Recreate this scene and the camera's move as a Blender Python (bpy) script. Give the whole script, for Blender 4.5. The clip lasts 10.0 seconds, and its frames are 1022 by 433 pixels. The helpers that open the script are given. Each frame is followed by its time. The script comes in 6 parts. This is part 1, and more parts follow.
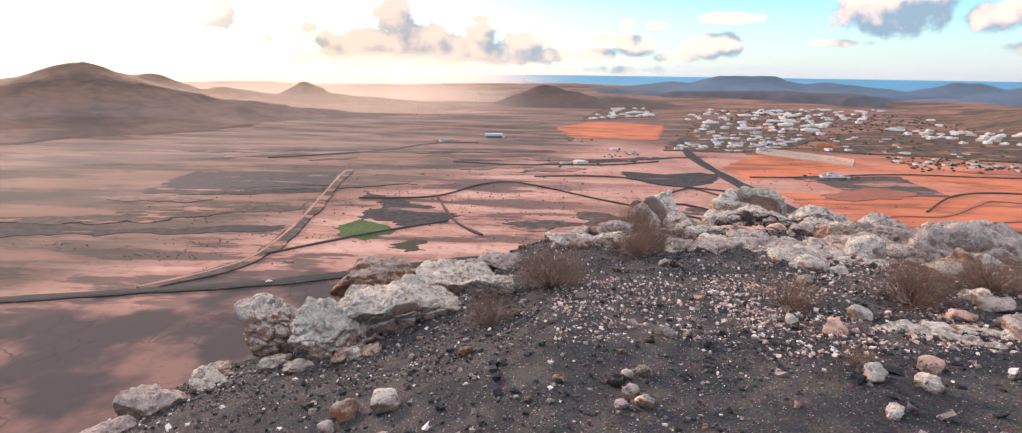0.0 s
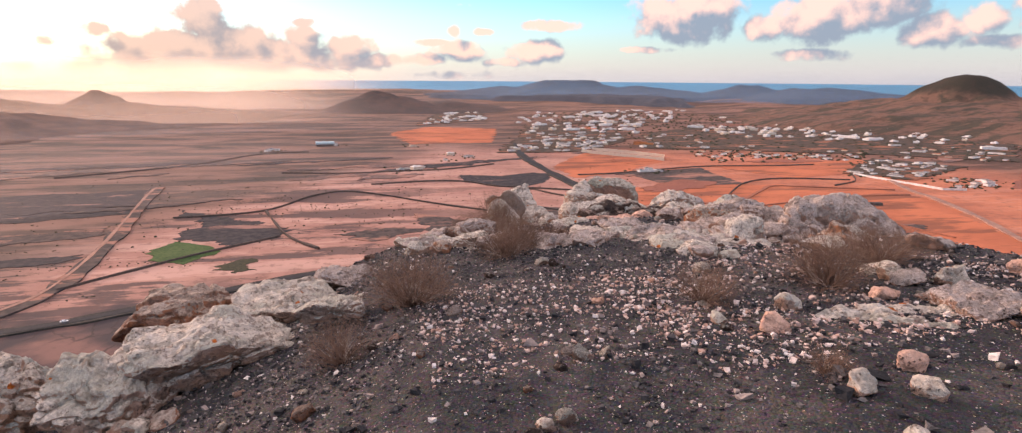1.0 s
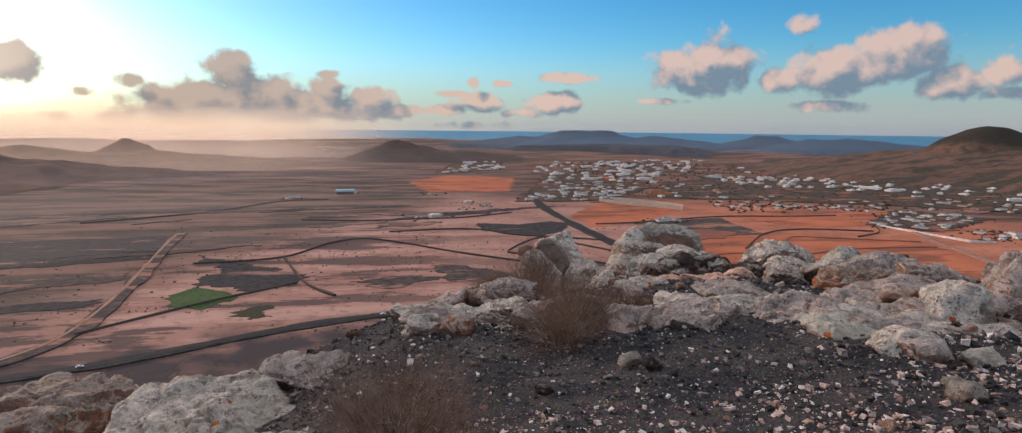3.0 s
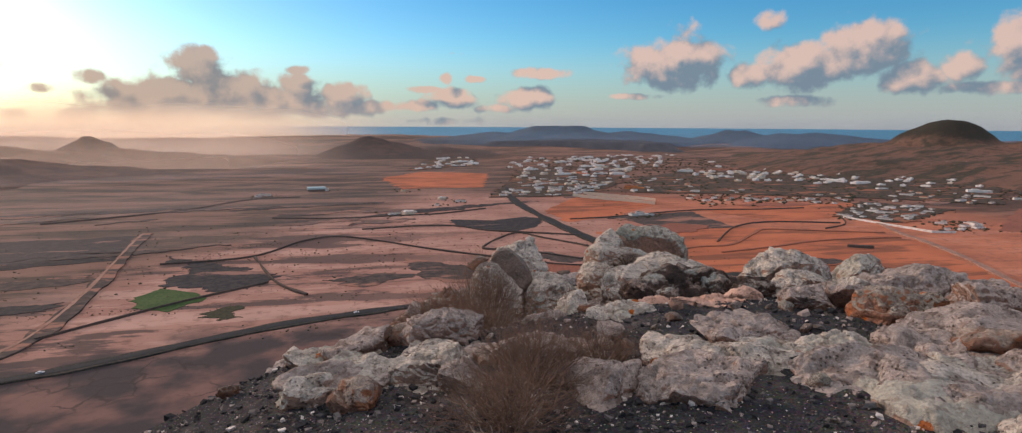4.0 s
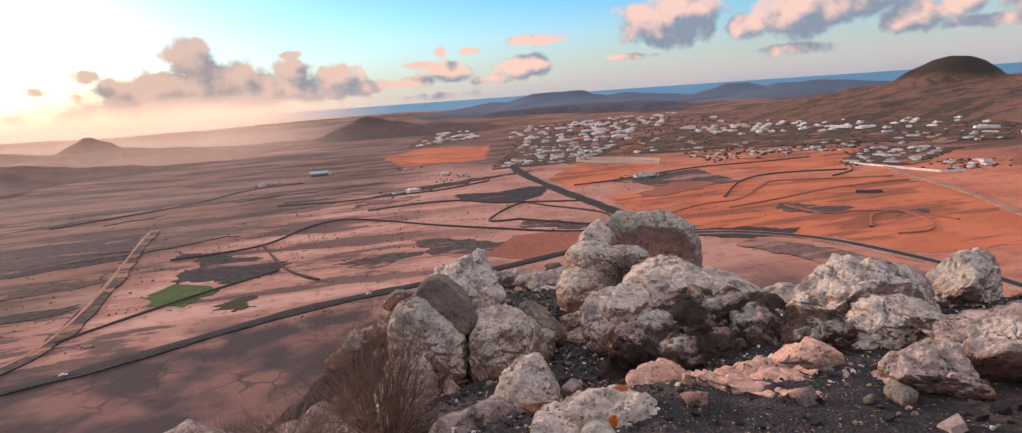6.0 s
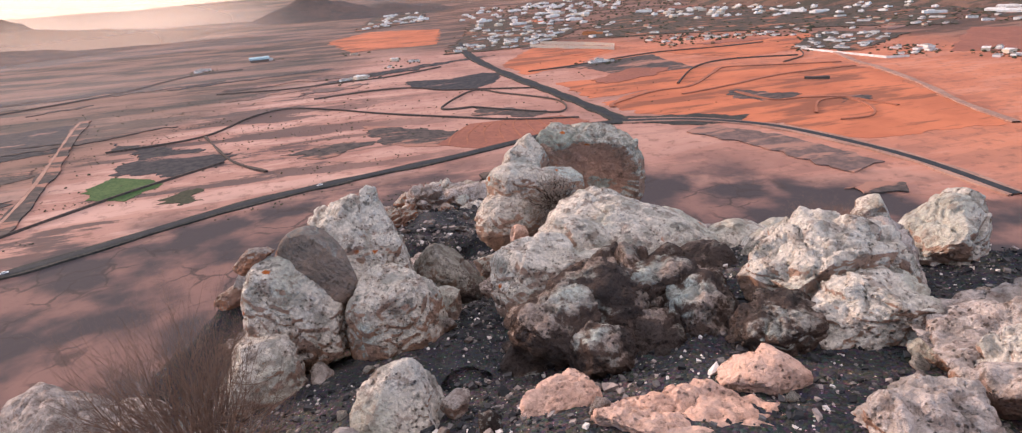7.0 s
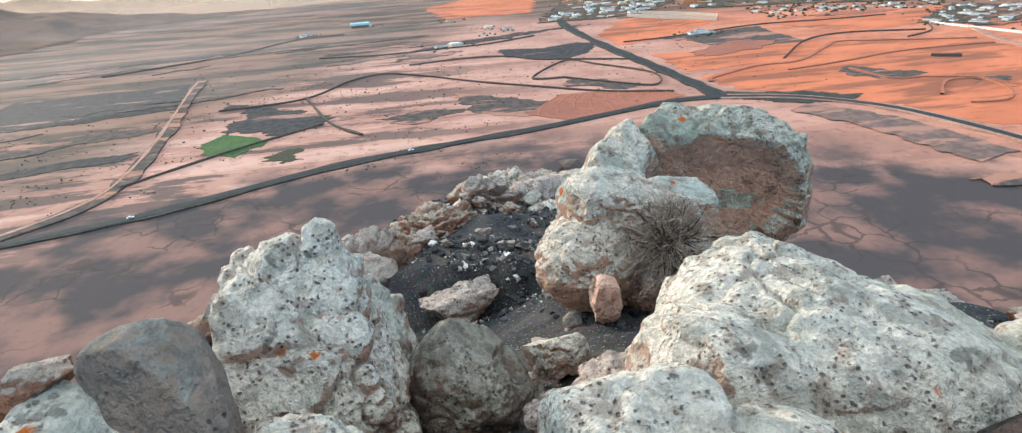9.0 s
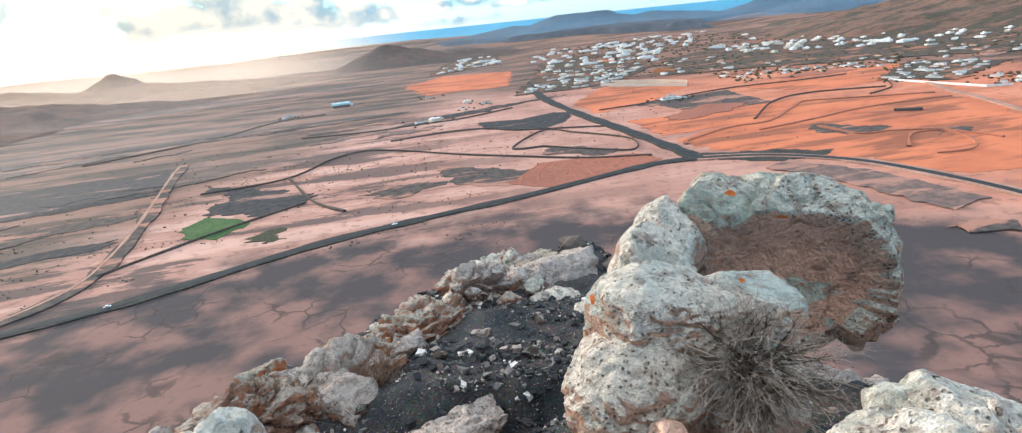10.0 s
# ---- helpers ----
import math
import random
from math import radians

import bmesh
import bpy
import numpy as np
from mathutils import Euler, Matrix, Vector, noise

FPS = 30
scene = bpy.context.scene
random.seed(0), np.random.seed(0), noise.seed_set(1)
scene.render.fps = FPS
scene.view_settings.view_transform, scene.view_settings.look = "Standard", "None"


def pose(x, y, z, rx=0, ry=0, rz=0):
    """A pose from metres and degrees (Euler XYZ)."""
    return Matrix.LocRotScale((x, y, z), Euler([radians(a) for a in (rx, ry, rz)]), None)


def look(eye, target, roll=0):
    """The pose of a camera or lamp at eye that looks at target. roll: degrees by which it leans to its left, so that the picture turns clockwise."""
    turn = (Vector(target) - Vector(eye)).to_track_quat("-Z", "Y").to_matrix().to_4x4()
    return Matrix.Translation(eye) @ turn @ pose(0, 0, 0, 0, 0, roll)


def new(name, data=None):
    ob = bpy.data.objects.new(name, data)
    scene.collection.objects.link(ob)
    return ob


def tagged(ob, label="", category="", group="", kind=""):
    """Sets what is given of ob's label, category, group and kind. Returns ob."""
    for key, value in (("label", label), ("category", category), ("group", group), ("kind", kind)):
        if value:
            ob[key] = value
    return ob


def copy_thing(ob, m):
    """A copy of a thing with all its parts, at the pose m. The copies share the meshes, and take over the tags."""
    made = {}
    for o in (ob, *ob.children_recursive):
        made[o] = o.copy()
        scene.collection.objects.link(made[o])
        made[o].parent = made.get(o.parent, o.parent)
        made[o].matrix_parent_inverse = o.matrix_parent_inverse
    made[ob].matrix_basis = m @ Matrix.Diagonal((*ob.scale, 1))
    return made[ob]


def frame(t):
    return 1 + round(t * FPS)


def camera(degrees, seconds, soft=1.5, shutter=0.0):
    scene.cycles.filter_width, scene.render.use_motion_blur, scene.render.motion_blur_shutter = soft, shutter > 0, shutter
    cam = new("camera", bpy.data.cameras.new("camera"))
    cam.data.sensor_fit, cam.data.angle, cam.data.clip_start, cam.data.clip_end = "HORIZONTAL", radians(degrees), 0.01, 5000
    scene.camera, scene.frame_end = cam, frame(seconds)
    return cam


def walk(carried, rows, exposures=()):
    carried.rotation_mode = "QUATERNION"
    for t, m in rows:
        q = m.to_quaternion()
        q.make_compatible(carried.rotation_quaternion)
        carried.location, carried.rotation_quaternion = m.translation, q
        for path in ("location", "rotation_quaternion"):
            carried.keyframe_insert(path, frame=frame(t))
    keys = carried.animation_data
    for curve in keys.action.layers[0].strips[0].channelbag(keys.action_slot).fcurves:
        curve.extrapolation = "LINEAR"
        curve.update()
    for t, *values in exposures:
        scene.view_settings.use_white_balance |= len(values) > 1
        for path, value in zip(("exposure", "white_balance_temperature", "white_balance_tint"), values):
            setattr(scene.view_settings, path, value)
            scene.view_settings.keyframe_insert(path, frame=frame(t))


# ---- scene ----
cam = camera(80.0, 10.0, soft=1.2)
PATH = [
    (0, (0.426, -1.028, 1.994), (0.307, 0.913, 1.526), 0.7),
    (0.5, (0.366, -0.388, 1.79), (0.535, 1.548, 1.317), -1.8),
    (1, (0.306, 0.166, 1.641), (0.705, 2.074, 1.194), 0.4),
    (1.5, (0.329, 0.682, 1.486), (0.505, 2.629, 1.064), 2.7),
    (2, (0.269, 1.327, 1.325), (0.547, 3.277, 0.978), 0.6),
    (2.5, (0.422, 1.941, 1.282), (0.637, 3.909, 0.99), -0.9),
    (2.7, (0.44, 2.168, 1.238), (0.759, 4.121, 0.943), 0.7),
    (3.8, (0.923, 3.633, 1.121), (1.306, 5.577, 0.846), 0.4),
    (4, (1.023, 3.895, 1.084), (1.453, 5.824, 0.78), 0.3),
    (4.5, (1.308, 4.464, 1.048), (1.813, 6.362, 0.672), -0.4),
    (5, (1.584, 4.952, 1.058), (2.173, 6.835, 0.731), 1.1),
    (5.2, (1.66, 5.1, 1.062), (2.256, 6.989, 0.787), -1.7),
    (6.3, (2.181, 6.085, 1.02), (2.56, 7.99, 0.543), -3.8),
    (6.5, (2.295, 6.26, 1.053), (2.709, 8.141, 0.513), -2.9),
    (7, (2.615, 6.698, 1.061), (3.115, 8.481, 0.305), -3.6),
    (7.5, (2.816, 7.095, 0.955), (3.176, 8.911, 0.197), -1.7),
    (8, (3.027, 7.645, 0.828), (3.446, 9.487, 0.169), -0.4),
    (8.5, (3.107, 8.149, 0.76), (3.428, 9.989, 0.045), -0.7),
    (9, (3.178, 8.623, 0.622), (3.395, 10.432, -0.204), -3.9),
    (9.5, (3.178, 9.076, 0.523), (3.438, 10.936, -0.167), -3.6),
    (10, (3.185, 9.485, 0.472), (3.48, 11.363, -0.148), -5.9),
]
EXPOSURES = [(0.0, 0.51, 6050, 12), (0.5, 0.28, 6250, 18), (1.0, 0.27, 6650, 24), (1.5, 0.15, 6650, 23), (2.0, -0.05, 6100, 16), (2.5, -0.42, 5900, 10), (4.0, -0.49, 6150, 12), (4.5, -0.39, 6250, 18), (5.0, -0.15, 6900, 29), (6.5, -0.06, 6300, 21), (7.0, 0.42, 5950, 14), (7.5, 0.8, 4900, -16), (8.0, 0.72, 5200, -10), (8.5, 0.76, 5240, -9), (9.0, 0.78, 5250, -11), (9.5, 0.79, 5000, -13), (10.0, 0.73, 5250, -8)]
walk(cam, [(t, look(eye, target, roll)) for t, eye, target, roll in PATH], EXPOSURES)

# ---- sky, sun ----
SUN_AZ, SUN_EL = -42.0, 11.0  # degrees from +y to the right, and above the horizon


def nodes_of(owner):
    owner.use_nodes = True
    tree = owner.node_tree
    tree.nodes.clear()
    return tree


def node(tree, kind, inputs=(), **settings):
    n = tree.nodes.new(kind)
    for k, v in settings.items():
        setattr(n, k, v)
    for k, v in dict(inputs).items():
        if isinstance(v, bpy.types.NodeSocket):
            tree.links.new(v, n.inputs[k])
        else:
            n.inputs[k].default_value = v
    return n


def calc(tree, op, a, b=0.0, c=None, clamp=False):
    n = node(tree, "ShaderNodeMath", {0: a, 1: b} if c is None else {0: a, 1: b, 2: c}, operation=op, use_clamp=clamp)
    return n.outputs[0]


def ramp01(tree, value, low, high):
    n = node(tree, "ShaderNodeMapRange", {0: value, 1: low, 2: high, 3: 0.0, 4: 1.0}, interpolation_type="SMOOTHSTEP")
    return n.outputs[0]


def blend(tree, fac, a, b, mode="MIX"):
    n = node(tree, "ShaderNodeMix", data_type="RGBA", blend_type=mode)
    for key, v in ((0, fac), (6, a), (7, b)):
        if isinstance(v, bpy.types.NodeSocket):
            tree.links.new(v, n.inputs[key])
        else:
            n.inputs[key].default_value = v if key == 0 else (*v, 1.0)
    return n.outputs[2]


def cloud_group():
    """Cloud density over (azimuth, elevation) in degrees: ragged noise inside soft ellipses, one for each cumulus."""
    tree = bpy.data.node_groups.new("cumulus", "ShaderNodeTree")
    tree.interface.new_socket("at", in_out="INPUT", socket_type="NodeSocketVector")
    tree.interface.new_socket("density", in_out="OUTPUT", socket_type="NodeSocketFloat")
    gin, gout = node(tree, "NodeGroupInput"), node(tree, "NodeGroupOutput")
    big = node(tree, "ShaderNodeTexNoise", {"Vector": gin.outputs[0], "Scale": 0.55, "Detail": 5.0, "Roughness": 0.52}, noise_dimensions="2D")
    sep = node(tree, "ShaderNodeSeparateXYZ", {0: gin.outputs[0]})
    total = None
    west_bank = [(-28.8, 4.2, 1.9, 1.4, 1), (-31.3, 2.3, 1.2, 0.4, 0.7), (-24.5, 2.4, 0.8, 0.4, 0.7), (-21.7, 3.3, 1.1, 0.6, 0.75), (-22.9, 0.4, 1.3, 0.5, 0.7), (-14.2, 4.7, 2.1, 1.2, 0.95), (-16.9, 1.0, 4.8, 1.2, 1.0), (-14.0, 3.9, 1.9, 1.2, 0.95), (-11.8, 2.5, 2.9, 1.5, 1.05), (-6.5, 2.8, 1.9, 1.2, 0.95), (-2.6, 2.4, 2.2, 1.0, 0.9), (0.1, 1.4, 1.7, 0.6, 0.85), (-26.2, 0.4, 1.1, 0.5, 0.6), (-12.5, 1.9, 8.0, 1.5, 1.15), (-5.0, 1.3, 5.0, 0.9, 0.9)]
    middle = [(4.1, 1.5, 2.1, 0.5, 0.85), (7.3, 2.1, 2.0, 0.9, 0.9), (4.7, 3.0, 1.3, 0.3, 0.75), (14.2, 2.2, 2.5, 0.9, 0.95), (11.2, 1.3, 1.8, 0.4, 0.75), (6.5, 4.0, 0.6, 0.5, 0.8), (9.3, 3.9, 0.9, 0.3, 0.8), (14.8, 4.5, 2.6, 0.5, 0.9), (-6.4, 4.4, 1.0, 0.4, 0.75), (23.9, 2.4, 2.6, 0.3, 0.75), (7.7, 6.2, 0.9, 0.2, 0.5), (6.4, 0.1, 4.2, 0.4, 0.5)]
    east = [(27.0, 5.1, 3.8, 1.9, 1.1), (28.0, 7.8, 1.7, 1.2, 0.6), (33.4, 4.0, 1.5, 1.2, 0.9), (37.7, 4.8, 3.4, 1.7, 1.05), (42.0, 6.1, 2.8, 1.9, 1.1), (45.4, 3.7, 2.2, 1.1, 1.0), (48.3, 4.3, 1.5, 0.9, 0.95), (52.4, 5.6, 2.4, 2.0, 1.15), (37.4, 2.0, 3.2, 0.4, 0.7), (50.1, 2.7, 3.4, 0.5, 0.75), (34.9, 8.7, 1.2, 0.8, 0.7), (37.2, 1.8, 3.0, 0.5, 0.6)]
    for az, el, wide, tall, most in west_bank + middle + east:
        u = calc(tree, "DIVIDE", calc(tree, "SUBTRACT", sep.outputs[0], az), wide)
        v = calc(tree, "DIVIDE", calc(tree, "SUBTRACT", sep.outputs[1], el), tall)
        r = calc(tree, "ADD", calc(tree, "MULTIPLY", u, u), calc(tree, "MULTIPLY", v, v))
        one = calc(tree, "MULTIPLY", calc(tree, "EXPONENT", calc(tree, "MULTIPLY", calc(tree, "POWER", r, 1.5), -0.5)), most)
        total = one if total is None else calc(tree, "MAXIMUM", total, one)
    ragged = calc(tree, "MULTIPLY_ADD", calc(tree, "SUBTRACT", big.outputs[0], 0.5), 1.15, total)
    tree.links.new(ragged, gout.inputs[0])
    return tree


def make_world():
    world = bpy.data.worlds.new("evening_sky")
    scene.world = world
    tree = nodes_of(world)
    sky = node(tree, "ShaderNodeTexSky", sky_type="NISHITA", sun_disc=False, sun_elevation=radians(SUN_EL), sun_rotation=radians(SUN_AZ), altitude=300.0, air_density=1.0, dust_density=0.5, ozone_density=2.5)
    sat = node(tree, "ShaderNodeHueSaturation", {"Saturation": 1.35, "Value": 1.25, "Color": sky.outputs[0]})
    way = node(tree, "ShaderNodeVectorMath", {0: node(tree, "ShaderNodeTexCoord").outputs["Generated"]}, operation="NORMALIZE").outputs[0]
    sep = node(tree, "ShaderNodeSeparateXYZ", {0: way})
    az = calc(tree, "DEGREES", calc(tree, "ARCTAN2", sep.outputs[0], sep.outputs[1]))
    el = calc(tree, "DEGREES", calc(tree, "ARCSINE", sep.outputs[2]))
    group = cloud_group()
    here = node(tree, "ShaderNodeCombineXYZ", {0: az, 1: calc(tree, "MULTIPLY", el, 1.0)})
    sunward = node(tree, "ShaderNodeVectorMath", {0: here.outputs[0], 1: (-0.9, 1.3, 0.0)}, operation="ADD")
    d0 = node(tree, "ShaderNodeGroup", {0: here.outputs[0]}, node_tree=group).outputs[0]
    d1 = node(tree, "ShaderNodeGroup", {0: sunward.outputs[0]}, node_tree=group).outputs[0]
    cover = ramp01(tree, d0, 0.30, 0.74)
    lit = ramp01(tree, calc(tree, "SUBTRACT", d0, d1), -0.22, 0.62)
    # angle to the sun, for the glare through the thin bright veil round it
    a, e = radians(-34.0), radians(3.5)
    to_sun = (math.sin(a) * math.cos(e), math.cos(a) * math.cos(e), math.sin(e))
    near = node(tree, "ShaderNodeVectorMath", {0: way, 1: to_sun}, operation="DOT_PRODUCT").outputs["Value"]
    off = calc(tree, "DEGREES", calc(tree, "ARCCOSINE", calc(tree, "MINIMUM", near, 0.99999)))
    glare = calc(tree, "ADD", calc(tree, "MULTIPLY", calc(tree, "EXPONENT", calc(tree, "MULTIPLY", off, -0.085)), 0.85), calc(tree, "MULTIPLY", calc(tree, "EXPONENT", calc(tree, "MULTIPLY", off, -0.4)), 5.0))
    base = node(tree, "ShaderNodeVectorMath", {0: sat.outputs[0], 1: (0.13, 0.172, 0.185)}, operation="MULTIPLY").outputs[0]
    low = ramp01(tree, el, 8.0, -1.0)
    base = blend(tree, calc(tree, "MULTIPLY", low, 0.85), base, (0.60, 0.60, 0.64))
    dark = blend(tree, ramp01(tree, off, 45.0, 8.0), (0.27, 0.35, 0.42), (0.34, 0.29, 0.28))
    bright = blend(tree, ramp01(tree, off, 60.0, 10.0), (1.02, 0.72, 0.58), (1.1, 0.74, 0.50))
    # clouds before the sun show their shaded side
    lit = calc(tree, "MULTIPLY", lit, calc(tree, "MULTIPLY_ADD", ramp01(tree, off, 48.0, 16.0), -0.5, 1.0))
    puff = blend(tree, lit, dark, bright)
    # unseen broken bright cloud, added above the view as fill light for the foreground
    high = node(tree, "ShaderNodeTexNoise", {"Vector": way, "Scale": 3.2, "Detail": 5.0, "Roughness": 0.55}).outputs[0]
    roof = calc(tree, "MULTIPLY", ramp01(tree, el, 13.0, 30.0), ramp01(tree, high, 0.30, 0.52))
    base = blend(tree, roof, base, (1.25, 1.10, 1.02))
    out = blend(tree, calc(tree, "MULTIPLY", cover, 0.95), base, puff)
    veil = node(tree, "ShaderNodeVectorMath", {0: (1.0, 0.80, 0.62)}, operation="SCALE")
    tree.links.new(calc(tree, "MULTIPLY", glare, calc(tree, "SUBTRACT", 1.0, calc(tree, "MULTIPLY", cover, 0.75))), veil.inputs["Scale"])
    total = node(tree, "ShaderNodeVectorMath", {0: out, 1: veil.outputs[0]}, operation="ADD")
    back = node(tree, "ShaderNodeBackground", {0: total.outputs[0], 1: 1.0})
    tree.links.new(back.outputs[0], node(tree, "ShaderNodeOutputWorld").inputs[0])


make_world()
sun = new("sun", bpy.data.lights.new("sun", "SUN"))
sun.data.energy, sun.data.angle, sun.data.color = 3.6, radians(5.0), (1.0, 0.66, 0.46)
sa, se = radians(SUN_AZ), radians(SUN_EL)
sun.matrix_world = look((math.sin(sa) * 100, math.cos(sa) * 100, 60 + 100 * math.tan(se)), (0, 0, 60))

# ---- materials ----
def material(name):
    m = bpy.data.materials.new(name)
    tree = nodes_of(m)
    shader = node(tree, "ShaderNodeBsdfPrincipled", {"Roughness": 0.95, "Specular IOR Level": 0.06})
    tree.links.new(shader.outputs[0], node(tree, "ShaderNodeOutputMaterial").inputs[0])
    return m, tree, shader


def noise_of(tree, vec, scale, detail=4.0, rough=0.55):
    return node(tree, "ShaderNodeTexNoise", {"Vector": vec, "Scale": scale, "Detail": detail, "Roughness": rough}).outputs[0]


def bumped(tree, shader, height, distance, strength=1.0):
    b = node(tree, "ShaderNodeBump", {"Height": height, "Distance": distance, "Strength": strength})
    tree.links.new(b.outputs[0], shader.inputs["Normal"])


def place(tree, which="Object"):
    return node(tree, "ShaderNodeTexCoord").outputs[which]


def rock_material(name, stone, ochre, lichen, much, spots=0.5, tinge=(0.53, 0.57, 0.52), rise=0.20):
    """Weathered tuff: stone, rust-brown patches, a crust of pale and blue-green lichen, black pits in clusters, orange lichen spots."""
    m, tree, shader = material(name)
    at = node(tree, "ShaderNodeVectorMath", {0: place(tree), 1: node(tree, "ShaderNodeVectorMath", {0: (37.0, 19.0, 53.0)}, operation="SCALE").outputs[0]}, operation="ADD")
    rnd = node(tree, "ShaderNodeObjectInfo").outputs["Random"]
    tree.links.new(rnd, at.inputs[1].links[0].from_node.inputs["Scale"])
    at = at.outputs[0]
    n0, n1, n2, n3 = noise_of(tree, at, 1.8, 3, 0.5), noise_of(tree, at, 4.2, 6, 0.62), noise_of(tree, at, 13.0, 6, 0.66), noise_of(tree, at, 48.0, 4, 0.6)
    up = node(tree, "ShaderNodeSeparateXYZ", {0: node(tree, "ShaderNodeNewGeometry").outputs["Normal"]}).outputs[2]
    col = blend(tree, ramp01(tree, n1, 0.42, 0.60), stone, ochre)
    col = blend(tree, calc(tree, "MULTIPLY", ramp01(tree, n3, 0.45, 0.72), 0.35), col, tuple(c * 0.5 for c in stone))
    crust = calc(tree, "ADD", calc(tree, "MULTIPLY", up, rise), calc(tree, "ADD", calc(tree, "MULTIPLY", n2, 0.42), calc(tree, "MULTIPLY", n1, 0.58)))
    crust = ramp01(tree, crust, 0.60 - 0.13 * much, 0.68 - 0.13 * much)
    pale = blend(tree, ramp01(tree, n0, 0.48, 0.60), lichen, tinge)
    pale = blend(tree, calc(tree, "MULTIPLY", ramp01(tree, n3, 0.62, 0.40), 0.45), pale, tuple(c * 0.45 for c in lichen))
    grime = calc(tree, "MULTIPLY", ramp01(tree, noise_of(tree, at, 7.0, 5, 0.62), 0.50, 0.62), 0.6)
    pale = blend(tree, grime, pale, tuple(c * 0.42 for c in tinge))
    col = blend(tree, calc(tree, "MULTIPLY", crust, 0.95), col, pale)
    speck = node(tree, "ShaderNodeTexVoronoi", {"Vector": at, "Scale": 46.0, "Randomness": 1.0})
    pit = calc(tree, "MULTIPLY", ramp01(tree, calc(tree, "MULTIPLY_ADD", n3, 0.5, speck.outputs[0]), 0.58, 0.42), ramp01(tree, n2, 0.47, 0.56))
    pit = calc(tree, "MULTIPLY", pit, ramp01(tree, n0, 0.60, 0.48))
    col = blend(tree, calc(tree, "MULTIPLY", pit, 0.75), col, (0.06, 0.056, 0.05))
    col = blend(tree, calc(tree, "MULTIPLY", ramp01(tree, n2, 0.52, 0.61), 0.55), col, tuple(c * 0.6 for c in stone))
    big = calc(tree, "MULTIPLY", ramp01(tree, noise_of(tree, at, 10.0, 4, 0.55), 0.58, 0.64), ramp01(tree, n1, 0.54, 0.40))
    col = blend(tree, calc(tree, "MULTIPLY", big, 0.6), col, (0.06, 0.053, 0.047))
    orange = node(tree, "ShaderNodeTexVoronoi", {"Vector": at, "Scale": 5.5, "Randomness": 1.0}).outputs[0]
    spot = calc(tree, "MULTIPLY", ramp01(tree, calc(tree, "ADD", orange, calc(tree, "MULTIPLY", n2, 0.5)), 0.40, 0.35), ramp01(tree, noise_of(tree, at, 1.6, 2, 0.5), 0.70 - 0.18 * spots, 0.74 - 0.18 * spots))
    col = blend(tree, spot, col, (0.46, 0.13, 0.03))
    tree.links.new(col, shader.inputs["Base Color"])
    h = calc(tree, "ADD", calc(tree, "MULTIPLY", n2, 1.0), calc(tree, "ADD", calc(tree, "MULTIPLY", n3, 0.35), calc(tree, "MULTIPLY", pit, -0.7)))
    bumped(tree, shader, h, 0.075)
    return m


def island_material(name, colours, rough=0.9):
    """Small stones: each one its own colour."""
    m, tree, shader = material(name)
    rnd = node(tree, "ShaderNodeNewGeometry").outputs["Random Per Island"]
    ramp = node(tree, "ShaderNodeValToRGB", {0: rnd})
    ramp.color_ramp.interpolation = "CONSTANT"
    while len(ramp.color_ramp.elements) < len(colours):
        ramp.color_ramp.elements.new(0.5)
    for e, (where, c) in zip(ramp.color_ramp.elements, colours):
        e.position, e.color = where, (*c, 1.0)
    n = noise_of(tree, place(tree), 55.0, 4, 0.6)
    col = blend(tree, 0.6, ramp.outputs[0], node(tree, "ShaderNodeCombineXYZ", {0: n, 1: n, 2: n}).outputs[0], "OVERLAY")
    tree.links.new(col, shader.inputs["Base Color"])
    bumped(tree, shader, n, 0.01)
    return m


def plain_material(name, a, b, scale, rough=0.9, bump=0.0, fine=None):
    m, tree, shader = material(name)
    at = place(tree)
    n = calc(tree, "MULTIPLY_ADD", noise_of(tree, at, fine or scale * 7, 4, 0.6), 0.5, calc(tree, "MULTIPLY", noise_of(tree, at, scale, 5, 0.6), 0.5))
    tree.links.new(blend(tree, ramp01(tree, n, 0.38, 0.62), a, b), shader.inputs["Base Color"])
    shader.inputs["Roughness"].default_value = rough
    if bump:
        bumped(tree, shader, n, bump)
    return m


def streaky_soil(name, a, b, soil, much=0.5):
    """Dark stony soil through which the paler earth shows in ragged drawn-out streaks."""
    m, tree, shader = material(name)
    at = place(tree)
    drawn = node(tree, "ShaderNodeMapping", {0: at, "Rotation": (0, 0, radians(14.0)), "Scale": (0.3, 1.0, 1.0)}).outputs[0]
    n = noise_of(tree, drawn, 0.035, 7, 0.68)
    col = blend(tree, ramp01(tree, noise_of(tree, at, 0.12, 5, 0.65), 0.38, 0.62), a, b)
    col = blend(tree, calc(tree, "MULTIPLY", ramp01(tree, n, 0.64 - 0.16 * much, 0.70 - 0.16 * much), 0.85), col, soil)
    tree.links.new(col, shader.inputs["Base Color"])
    return m


